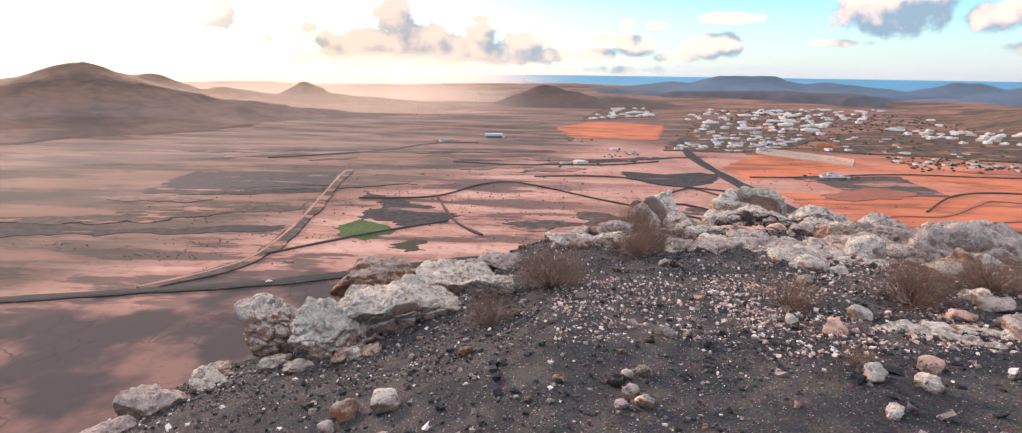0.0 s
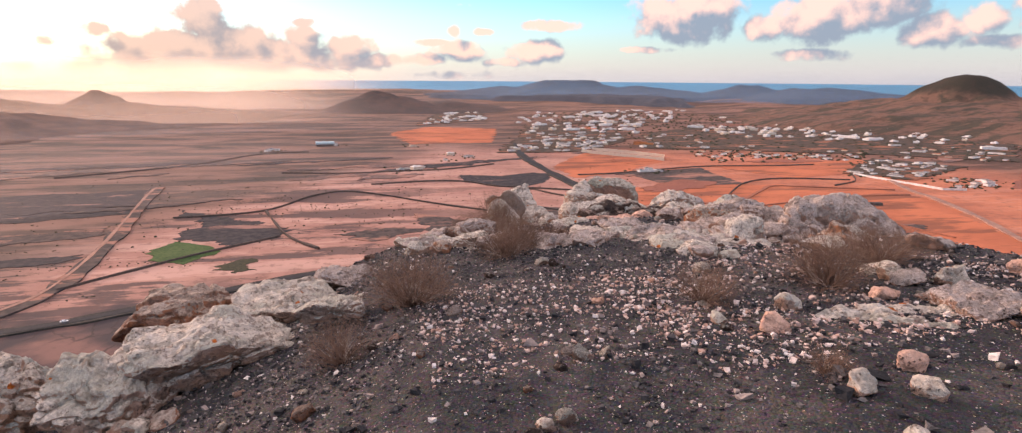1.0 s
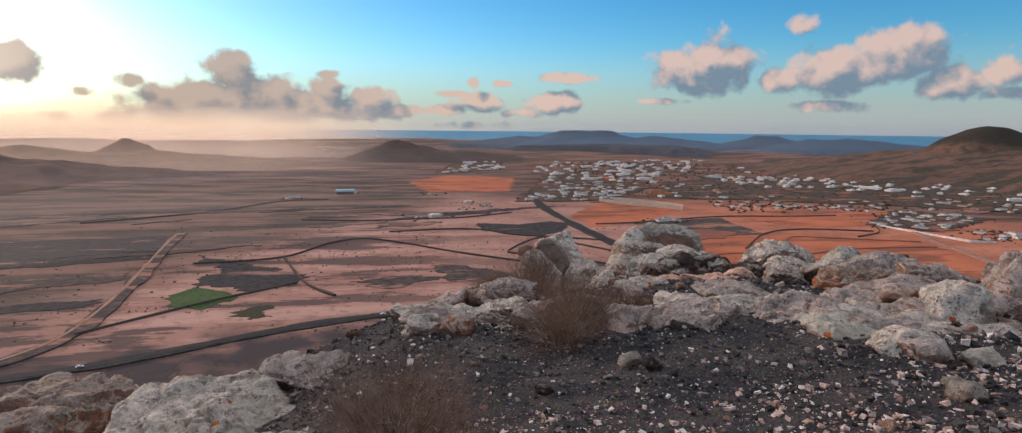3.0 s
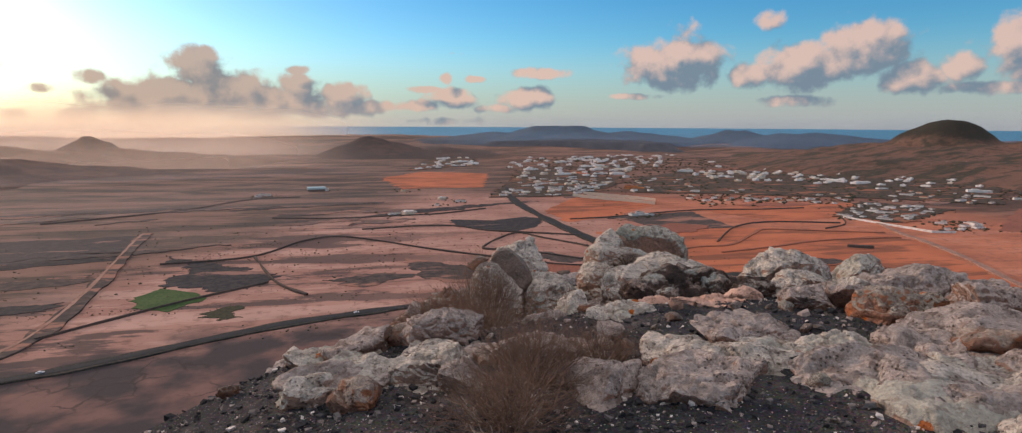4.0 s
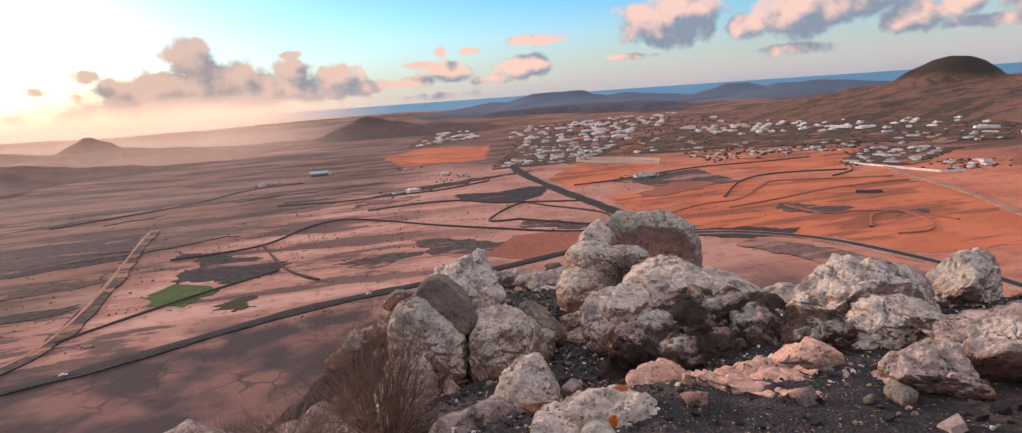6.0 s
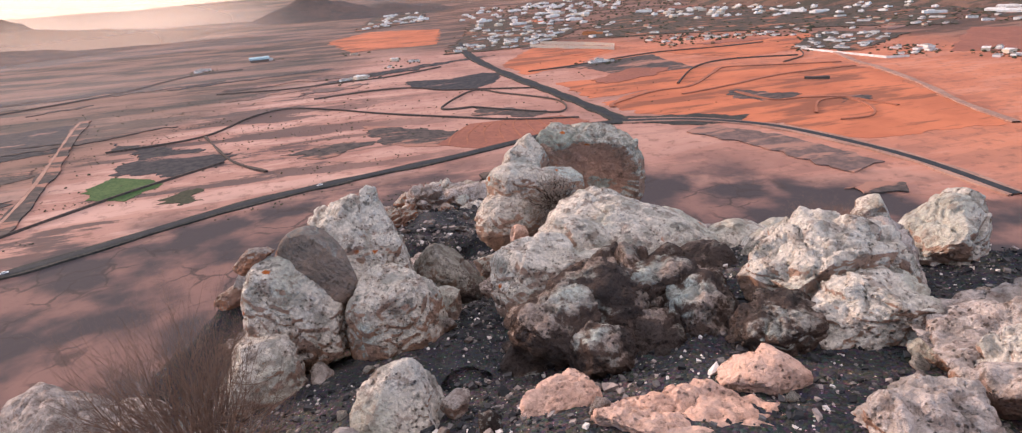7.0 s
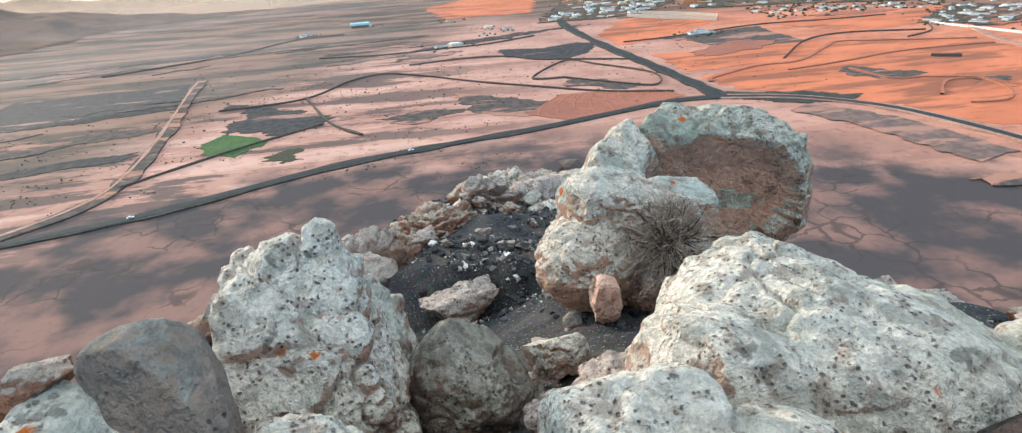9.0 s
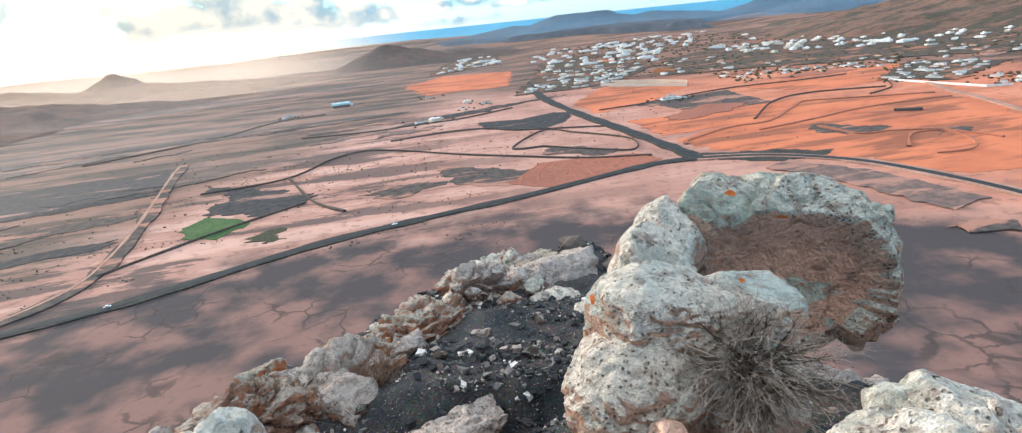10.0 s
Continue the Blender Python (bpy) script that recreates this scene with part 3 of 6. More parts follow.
def hill(label, az, dist, top, peaks, mat, seed, spread=1.0, dome=1.25):
    """A far hill: peaks are (side offset m, depth offset m, height over the plain m, radius m, flatness of the top)."""
    cx, cy = polar(az, dist)
    reach = max(abs(p[0]) + p[3] for p in peaks) * 1.05
    n = 110
    u = np.linspace(-reach, reach, n)
    uu, vv = np.meshgrid(u, u * spread, indexing="ij")
    uu, vv = uu.ravel(), vv.ravel()
    h = np.full(len(uu), -400.0)
    q = np.stack([uu, vv, 0 * uu + seed * 7.7], -1)
    warp = 1 + 0.16 * fbm(q * 0.004, 4, seed)
    for su, sv, tall, rad, flat in peaks:
        r = np.hypot(uu - su, vv - sv) / rad * warp
        shape = np.where(r < 1.0, np.cos(np.clip(r, 0, 1) * np.pi / 2), 1 - r) if dome == 0 else np.clip(1 - np.maximum(r - flat, 0) / (1 - flat), -0.3, 1)
        shape = np.where(shape > 0, np.abs(shape) ** (dome or 1.0), shape * 5)
        h = np.maximum(h, tall * shape)
    h += np.clip(h, 0, 60) / 60 * 7 * fbm(q * 0.012, 5, seed + 3)
    gully = np.abs(vnoise(q * 0.02, seed + 8))
    h -= np.clip(h, 0, 60) / 60 * 6 * gully
    a = radians(az)
    x = cx + uu * math.cos(a) + vv * math.sin(a)
    y = cy - uu * math.sin(a) + vv * math.cos(a)
    verts = np.stack([x, y, top + h], -1)
    faces = [(i * n + j, (i + 1) * n + j, (i + 1) * n + j + 1, i * n + j + 1) for i in range(n - 1) for j in range(n - 1)]
    return tagged(mesh_object("hill", verts, faces, mat, smooth=True), label, "hill", kind="structure")


hill("long brown mountain ridge with two summits beside the plain", -38.5, 2300, PLAIN, [(0, 0, 160, 700, 0.02), (190, 60, 130, 430, 0.03), (-420, 0, 124, 800, 0.05), (430, 100, 84, 560, 0.05), (800, 200, 50, 600, 0.05)], M["hill"], 4)
hill("steep volcanic cone lit orange by the low sun", -22.2, 2800, PLAIN, [(0, 0, 92, 205, 0.06), (40, 40, 34, 330, 0.02), (-120, 60, 26, 340, 0.02)], M["hill"], 6, dome=1.0)
hill("hazy dark peak with a long shoulder", -0.6, 2850, PLAIN, [(0, 0, 96, 270, 0.02), (110, 40, 62, 330, 0.1), (330, 60, 34, 420, 0.15)], M["hill_dark"], 8)
# the two hills by the sea carry their haze in the base colour
hill("low flat-topped hill near the sea", 17.0, 3900, PLAIN + 50, [(0, 0, 84, 520, 0.3), (-380, 0, 44, 500, 0.1), (420, 0, 50, 560, 0.1)], M["hill_hazed"], 11)
hill("small rounded hill by the shore", 32.6, 3950, PLAIN + 50, [(0, 0, 66, 300, 0.2), (420, 0, 46, 560, 0.3)], M["hill_hazed"], 13)
hill("round-topped dark volcano with red flanks", 48.1, 2700, PLAIN, [(0, 0, 176, 250, 0), (120, 60, 92, 900, 0), (270, -140, 116, 260, 0)], M["volcano"], 17, dome=0)


# ---- fields, roads and walls on the plain ----
def ragged(points, seed, step=4.0, wob=0.5):
    """The outline of a patch of ground, its sides worn and wandering at two scales."""
    out = []
    for (x0, y0), (x1, y1) in zip(points, points[1:] + points[:1]):
        long = math.hypot(x1 - x0, y1 - y0)
        n = max(3, int(long / step * 1.6))
        nx, ny = (y1 - y0) / long, -(x1 - x0) / long
        t = np.arange(n) / n
        s = np.stack([t * long * 0.045 + seed * 9.1 + x0 * 0.31, 0 * t + seed, 0 * t], -1)
        off = wob * (9.0 * fbm(s, 2, seed) + 2.2 * fbm(s * 7, 2, seed + 2)) * np.minimum(1, 5 * np.minimum(t, 1 - t))
        ends = np.minimum(1, 6 * np.minimum(t, 1 - t))
        across = np.stack([(y0 + (y1 - y0) * t) * 0.11, 0 * t + seed * 3.7 + x0 * 0.02, 0 * t], -1)
        drawn = wob * 13.0 * fbm(across, 3, seed + 5, 0.7) * ends * abs(ny * 0.24 + nx * 0.97)
        out += [(x0 + (x1 - x0) * u + nx * o + 0.97 * d, y0 + (y1 - y0) * u + ny * o + 0.24 * d) for u, o, d in zip(t, off, drawn)]
    return out


LAYER = [0.0]


def field(name, label, mat, points, wob=0.5, seed=1):
    LAYER[0] += 0.012
    z = PLAIN + 0.25 + LAYER[0]
    bm = bmesh.new()
    rim = [bm.verts.new((x, y, z)) for x, y in ragged(points, seed, 4.0, wob)]
    face = bm.faces.new(rim)
    if face.normal.z < 0:
        face.normal_flip()
    skirt = bmesh.ops.extrude_face_region(bm, geom=[face])
    for v in [e for e in skirt["geom"] if isinstance(e, bmesh.types.BMVert)]:
        v.co.z -= 0.8
    bmesh.ops.triangulate(bm, faces=bm.faces[:])
    bmesh.ops.recalc_face_normals(bm, faces=bm.faces[:])
    return tagged(part(name, bm, mat), label, "field", kind="structure")


def smooth_line(points, per=18):
    pts = [points[0]] + list(points) + [points[-1]]
    out = []
    for a, b, c, d in zip(pts, pts[1:], pts[2:], pts[3:]):
        for k in range(per):
            t = k / per
            out.append(tuple(0.5 * (2 * q + (r - p) * t + (2 * p - 5 * q + 4 * r - s) * t * t + (3 * q - p - 3 * r + s) * t**3) for p, q, r, s in zip(a, b, c, d)))
    return out + [tuple(points[-1])]


def strip(name, label, mat, points, width, height=0.4, category="road", wob=0.06, side=0.0, crown=0.0):
    """A road, verge or drystone wall along a smooth line: a low bank with its own thickness."""
    LAYER[0] += 0.012
    line = smooth_line(points)
    phase = len(points) * 3.1 + width
    bm = bmesh.new()
    rows = []
    for k, (x, y) in enumerate(line):
        (xa, ya), (xb, yb) = line[max(k - 1, 0)], line[min(k + 1, len(line) - 1)]
        d = math.hypot(xb - xa, yb - ya) or 1
        nx, ny = (yb - ya) / d, -(xb - xa) / d
        w = width / 2 * (1 + 1.5 * wob * float(vnoise(np.array([(x * 0.045 + phase, y * 0.045, 0.0)]), 7)[0]))
        z = PLAIN + 0.25 + height + LAYER[0]
        low = PLAIN - 0.3
        cols = [(side - w - 0.15 * height, low), (side - w, z), (side, z + crown), (side + w, z), (side + w + 0.15 * height, low)]
        rows.append([bm.verts.new((x + nx * o, y + ny * o, zz)) for o, zz in cols])
    for a, b in zip(rows, rows[1:]):
        for k in range(4):
            bm.faces.new((a[k], a[k + 1], b[k + 1], b[k]))
    bmesh.ops.recalc_face_normals(bm, faces=bm.faces[:])
    return tagged(part(name, bm, mat), label, category, kind="structure")


field("field", "bright orange bare soil field", M["orange_soil"], [(300, 650), (420, 700), (560, 790), (690, 730), (690, 640), (600, 450), (560, 380), (430, 400), (385, 500), (310, 580)], 0.6, 2)
field("field", "orange fallow field below the town", M["orange_soil"], [(285, 1010), (400, 1190), (520, 1060), (380, 930), (290, 890)], 0.4, 3)
field("field", "orange fallow field beside the dark plot", M["orange_soil"], [(300, 800), (400, 790), (520, 795), (600, 760), (540, 775), (430, 690), (300, 680)], 0.4, 4)
field("field", "dusty orange slope in the haze", M["orange_soil"], [(60, 1420), (250, 1420), (330, 1800), (140, 1900), (20, 1700)], 0.6, 5)
field("field", "orange field among the houses", M["orange_soil"], [(560, 980), (900, 1010), (840, 880), (620, 830)], 0.5, 6)
field("field", "rust-red field beyond the houses", M["red_soil"], [(880, 700), (1150, 880), (1300, 760), (980, 600)], 0.5, 7)
field("field", "dark lava-soil field at the edge of town", M["lava_soil"], [(115, 947), (178, 926), (238, 955), (261, 924), (233, 863), (185, 824), (151, 840), (112, 884)], 0.3, 8)
field("field", "grey stony field with a white farmhouse", M["grey_soil"], [(378, 919), (537, 963), (518, 799), (407, 792)], 0.3, 9)
field("field", "dark terraced field beside the track", M["lava_soil"], [(-520, 868), (-387, 872), (-308, 885), (-285, 780), (-278, 735), (-363, 705), (-494, 700)], 0.7, 10)
field("field", "long dark strip of stubble", M["lava_soil"], [(-540, 560), (-443, 536), (-338, 547), (-257, 568), (-259, 543), (-354, 521), (-430, 515), (-510, 495)], 0.7, 11)
field("field", "narrow dark strip of scrub", M["grey_soil"], [(-457, 605), (-388, 636), (-277, 667), (-271, 634), (-348, 603), (-430, 582)], 0.7, 12)
field("field", "dark lava-soil plot by the green crop", M["lava_soil"], [(-230, 745), (-165, 690), (-114, 648), (-101, 602), (-142, 570), (-156, 588), (-199, 610), (-185, 655)], 0.7, 13)
field("field", "small green irrigated crop", M["green_crop"], [(-206, 560), (-193, 598), (-160, 578), (-144, 557), (-164, 521), (-196, 538)], 0.3, 14)
field("field", "dark scrub patch on pale soil", M["scrub"], [(-128, 519), (-107, 524), (-103, 495), (-118, 490)], 0.9, 15)
field("field", "mauve-grey ploughed field", M["grey_soil"], [(31, 682), (83, 638), (130, 596), (90, 557), (38, 601)], 0.4, 16)
field("field", "red-brown ploughed field with furrows", M["red_soil"], [(90, 562), (138, 629), (235, 615), (252, 575), (158, 532), (127, 530)], 0.2, 17)
field("field", "dark scrubby corner of a field", M["grey_soil"], [(-52, 600), (-20, 616), (13, 616), (36, 601), (5, 581), (-26, 574)], 0.9, 18)
field("field", "dull olive strip at the foot of a field", M["grey_soil"], [(470, 632), (510, 570), (462, 560), (440, 600)], 0.8, 19)
field("field", "dark triangle of rough grass at the junction", M["verge"], [(285, 575), (340, 553), (403, 520), (375, 497), (320, 518), (285, 545)], 0.5, 20)
field("field", "dark hollow in the orange field", M["grey_soil"], [(520, 545), (556, 535), (545, 512), (515, 515)], 0.9, 21)
field("field", "walled fallow plot", M["grey_soil"], [(165, 702), (205, 664), (243, 630), (200, 628), (150, 668)], 0.8, 22)
for k in range(9):
    t = k / 8
    strip("furrow", "dark furrow across the ploughed field", M["dull_red_soil"], [(100 + 140 * t, 556 - 20 * math.sin(3 * t) + 16 * t), (112 + 128 * t, 590 + 10 * t), (138 + 97 * t, 627 - 13 * t)], 1.6, 0.15, "furrow")

# ragged smaller plots and strips between the larger fields
PLOT_LABELS = {"mauve_soil": "ragged strip of mauve stony soil", "grey_soil": "ragged plot of grey-brown fallow soil", "lava_soil": "ragged strip of dark lava soil", "orange_soil": "small plot of orange soil", "red_soil": "small plot of red soil"}
rng = random.Random(23)
for k in range(44):
    west = k < 24
    x, y = (rng.uniform(-620, 300), rng.uniform(560, 1150)) if west else (rng.uniform(330, 1500), rng.uniform(780, 1900))
    if any(math.hypot(x - px, y - py) < 90 for px, py in ((-110, 640), (180, 580), (180, 890), (60, 620), (-180, 560), (-60, 740), (20, 700), (60, 780), (-210, 640))):
        continue
    a = rng.gauss(0.25, 0.12)
    w, d = (rng.uniform(40, 130), rng.uniform(7, 20)) if west else (rng.uniform(30, 95), rng.uniform(14, 45))
    quad = []
    for u, v in ((-1, -1), (0.3, -1), (1, -0.2), (0.7, 1), (-0.4, 1), (-1, 0.2)):
        u, v = u * w * rng.uniform(0.8, 1.15), v * d * rng.uniform(0.6, 1.3)
        quad.append((x + u * math.cos(a) - v * math.sin(a), y + u * math.sin(a) + v * math.cos(a)))
    kind = rng.choice(("mauve_soil", "lava_soil", "grey_soil") if west else ("orange_soil", "red_soil", "grey_soil", "mauve_soil"))
    field("field", PLOT_LABELS[kind], M[kind], quad, rng.uniform(0.8, 1.5) if west else 0.7, 60 + k)

MAIN = [(-420, 335), (-330, 362), (-252, 386), (-205, 400), (-166, 418), (-114, 447), (-70, 469), (-20, 485), (34, 499), (93, 513), (160, 535), (234, 558), (280, 557)]
strip("verge", "dark grassy verge along the main road", M["verge"], MAIN, 12, 0.15, "verge", 0.18)
strip("road", "two-lane asphalt road across the plain", M["asphalt"], MAIN, 6.5, 0.3)
EAST = [(280, 557), (340, 530), (385, 480), (404, 425), (414, 343), (405, 260)]
strip("verge", "pale dusty shoulder along the road", M["dirt_road"], EAST, 15, 0.15, "verge", 0.2)
strip("road", "two-lane asphalt road bending round the hill", M["asphalt"], EAST, 7.5, 0.3)
TOWN_ROAD = [(280, 557), (281, 601), (275, 738), (264, 930), (266, 1161), (300, 1400)]
strip("verge", "wide dark verge along the town road", M["verge"], TOWN_ROAD, 17, 0.15, "verge", 0.22)
strip("road", "straight asphalt road into the town", M["asphalt"], TOWN_ROAD, 8.0, 0.3)
TRACK = [(-285, 385), (-264, 409), (-249, 432), (-240, 461), (-241, 507), (-251, 586), (-268, 681), (-297, 835), (-306, 899)]
strip("verge", "dark rough bank beside the dirt track", M["grey_soil"], TRACK, 14, 0.12, "verge", 0.3, side=4.0)
# shadow band on the near side of the road, laid as darker soil
field("field", "dark soil strip painted as a shadow band along the road", M["mauve_soil"], [(345, 505), (378, 430), (390, 345), (352, 335), (338, 420), (312, 490)], 0.25, 23)
strip("track", "pale dirt track between fields", M["dirt_road"], TRACK, 3.0, 0.3, wob=0.3)
strip("wall", "dark drystone field wall", M["drystone"], [(-233, 470), (-165, 544), (-101, 600)], 1.1, 0.8, "wall", 0.75)
strip("wall", "long dark drystone wall winding across the plain", M["drystone"], [(-225, 700), (-138, 721), (-94, 802), (-54, 831), (-3, 795), (58, 731), (119, 677), (186, 622), (249, 595)], 1.3, 0.8, "wall", 0.75)
strip("wall", "short dark drystone wall", M["drystone"], [(-134, 719), (-95, 602), (-61, 549)], 2.2, 0.8, "wall", 0.75)
strip("wall", "drystone wall round a small plot", M["drystone"], [(161, 708), (126, 722), (186, 811), (216, 770), (261, 690), (243, 630), (201, 664), (161, 708)], 1.6, 0.8, "wall", 0.75)
strip("wall", "drystone wall below the dark field", M["drystone"], [(-20, 880), (60, 895), (112, 884), (151, 840), (185, 822), (270, 780)], 1.3, 0.8, "wall", 0.75)
strip("wall", "drystone wall past the farm", M["drystone"], [(-160, 1010), (-60, 990), (20, 1000), (100, 1010), (190, 1060)], 1.8, 0.8, "wall", 0.75)
strip("wall", "drystone wall in the haze", M["drystone"], [(-480, 1010), (-330, 1120), (-240, 1260), (-150, 1290)], 2.4, 0.8, "wall", 0.75)
strip("wall", "drystone wall along the edge of town", M["drystone"], [(300, 915), (378, 925), (537, 970), (650, 960), (760, 960)], 2.6, 0.8, "wall", 0.75)
strip("track", "grey dirt track through orange fields", M["dull_red_soil"], [(300, 620), (313, 640), (382, 675), (437, 681), (508, 741), (550, 773), (607, 752), (700, 715)], 5, 0.2, "road", 0.2)
strip("track", "faint dirt track across the orange field", M["dull_red_soil"], [(400, 640), (482, 658), (539, 676), (600, 684), (690, 680)], 3.5, 0.2, "road", 0.3)
strip("road", "grey road down from the houses", M["dirt_road"], [(760, 790), (715, 700), (704, 660), (655, 550), (600, 453), (570, 380)], 8, 0.25, "road", 0.15)
strip("wall", "low wall round an oval rise in the orange field", M["dull_red_soil"], [(458, 491), (499, 532), (531, 527), (520, 485), (491, 457), (458, 459)], 2.4, 0.3, "wall", 0.4)
strip("wall", "dark bank winding through the orange field", M["dull_red_soil"], [(458, 620), (464, 561), (497, 555), (532, 535), (540, 499), (545, 477)], 4.0, 0.3, "bank", 0.6)
strip("wall", "ruined wall in the orange field", M["drystone"], [(574, 641), (585, 634), (599, 628)], 6.0, 2.0, "wall", 0.4)
field("field", "olive strip of grass below the hill", M["grey_soil"], [(321, 312), (345, 315), (364, 303), (352, 290), (329, 298)], 0.3, 24)
strip("wall", "thin field wall between orange plots", M["drystone"], [(430, 700), (520, 800), (600, 830), (700, 800)], 1.1, 0.8, "wall", 0.75)
strip("wall", "thin field wall near the villas", M["drystone"], [(640, 760), (700, 790), (745, 850)], 1.1, 0.8, "wall", 0.75)

for k, quad in enumerate(([(225, 1215), (430, 1215), (640, 1500), (560, 1960), (960, 1960), (900, 2040), (470, 1990), (330, 1500)], [(560, 1250), (720, 1200), (1010, 1060), (1180, 930), (1460, 1170), (1660, 1500), (1260, 1660), (980, 1800), (700, 1570)], [(735, 860), (800, 780), (1020, 890), (935, 1020)], [(1280, 870), (1500, 750), (1900, 800), (2100, 1300), (1700, 1500), (1450, 1160)], [(100, 1950), (340, 2140), (440, 2720), (210, 2520)])):
    field("field", "dark gardens and plots between the houses", M["town_soil"], quad, 0.8, 130 + k)

# ---- evening haze: tinted translucent sheets stand in for it over the plain, thickest under the sun ----
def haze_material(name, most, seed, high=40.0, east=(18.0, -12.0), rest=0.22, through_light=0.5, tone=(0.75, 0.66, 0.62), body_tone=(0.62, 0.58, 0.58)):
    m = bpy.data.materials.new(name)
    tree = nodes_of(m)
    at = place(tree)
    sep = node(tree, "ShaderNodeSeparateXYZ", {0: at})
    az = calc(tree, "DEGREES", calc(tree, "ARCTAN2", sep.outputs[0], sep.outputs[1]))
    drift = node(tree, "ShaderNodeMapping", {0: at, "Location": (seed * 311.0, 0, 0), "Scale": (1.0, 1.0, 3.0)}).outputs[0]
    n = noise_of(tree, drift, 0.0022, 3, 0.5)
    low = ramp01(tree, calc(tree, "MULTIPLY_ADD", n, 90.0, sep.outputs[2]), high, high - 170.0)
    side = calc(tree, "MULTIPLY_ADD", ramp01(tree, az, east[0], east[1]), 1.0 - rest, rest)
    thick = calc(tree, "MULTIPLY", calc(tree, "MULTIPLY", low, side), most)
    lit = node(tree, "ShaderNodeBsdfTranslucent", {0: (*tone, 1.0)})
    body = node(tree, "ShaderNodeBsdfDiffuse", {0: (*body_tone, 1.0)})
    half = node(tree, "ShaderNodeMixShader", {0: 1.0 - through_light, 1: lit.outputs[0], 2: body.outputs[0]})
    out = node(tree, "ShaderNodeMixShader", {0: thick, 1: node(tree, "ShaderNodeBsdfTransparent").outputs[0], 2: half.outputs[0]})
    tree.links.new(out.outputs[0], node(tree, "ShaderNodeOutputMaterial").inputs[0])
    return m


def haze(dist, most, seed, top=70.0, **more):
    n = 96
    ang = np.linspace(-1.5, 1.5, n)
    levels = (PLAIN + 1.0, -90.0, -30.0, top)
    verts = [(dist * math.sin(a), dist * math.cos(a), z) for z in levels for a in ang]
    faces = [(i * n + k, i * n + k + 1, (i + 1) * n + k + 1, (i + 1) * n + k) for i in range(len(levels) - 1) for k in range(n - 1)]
    ob = mesh_object("haze", verts, faces, haze_material("haze_sheet", most, seed, **more), smooth=True)
    return tagged(ob, "tinted translucent sheet imitating evening haze over the plain", "haze", kind="structure")


for k, (dist, most) in enumerate(((820, 0.09), (1150, 0.14), (1800, 0.20), (2600, 0.26))):
    haze(dist, most, k + 1, rest=0.12, east=(12.0, -22.0), through_light=0.4, tone=(0.66, 0.54, 0.48), body_tone=(0.46, 0.46, 0.49))
haze(4020, 0.95, 9, 260.0, high=190.0, east=(4.0, -14.0), rest=0.04, through_light=0.85, tone=(1.0, 0.82, 0.62))
# blue sheet: the tint of distant air painted before the far hills
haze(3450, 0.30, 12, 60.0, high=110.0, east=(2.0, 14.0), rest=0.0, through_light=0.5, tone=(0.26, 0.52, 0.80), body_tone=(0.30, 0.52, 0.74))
haze(2150, 0.34, 14, 60.0, high=70.0, east=(0.0, -14.0), rest=0.05, through_light=0.75, tone=(0.95, 0.76, 0.60), body_tone=(0.50, 0.45, 0.42))
haze(2900, 0.6, 11, 160.0, high=90.0, east=(2.0, -16.0), rest=0.05, through_light=0.8, tone=(0.95, 0.82, 0.70))

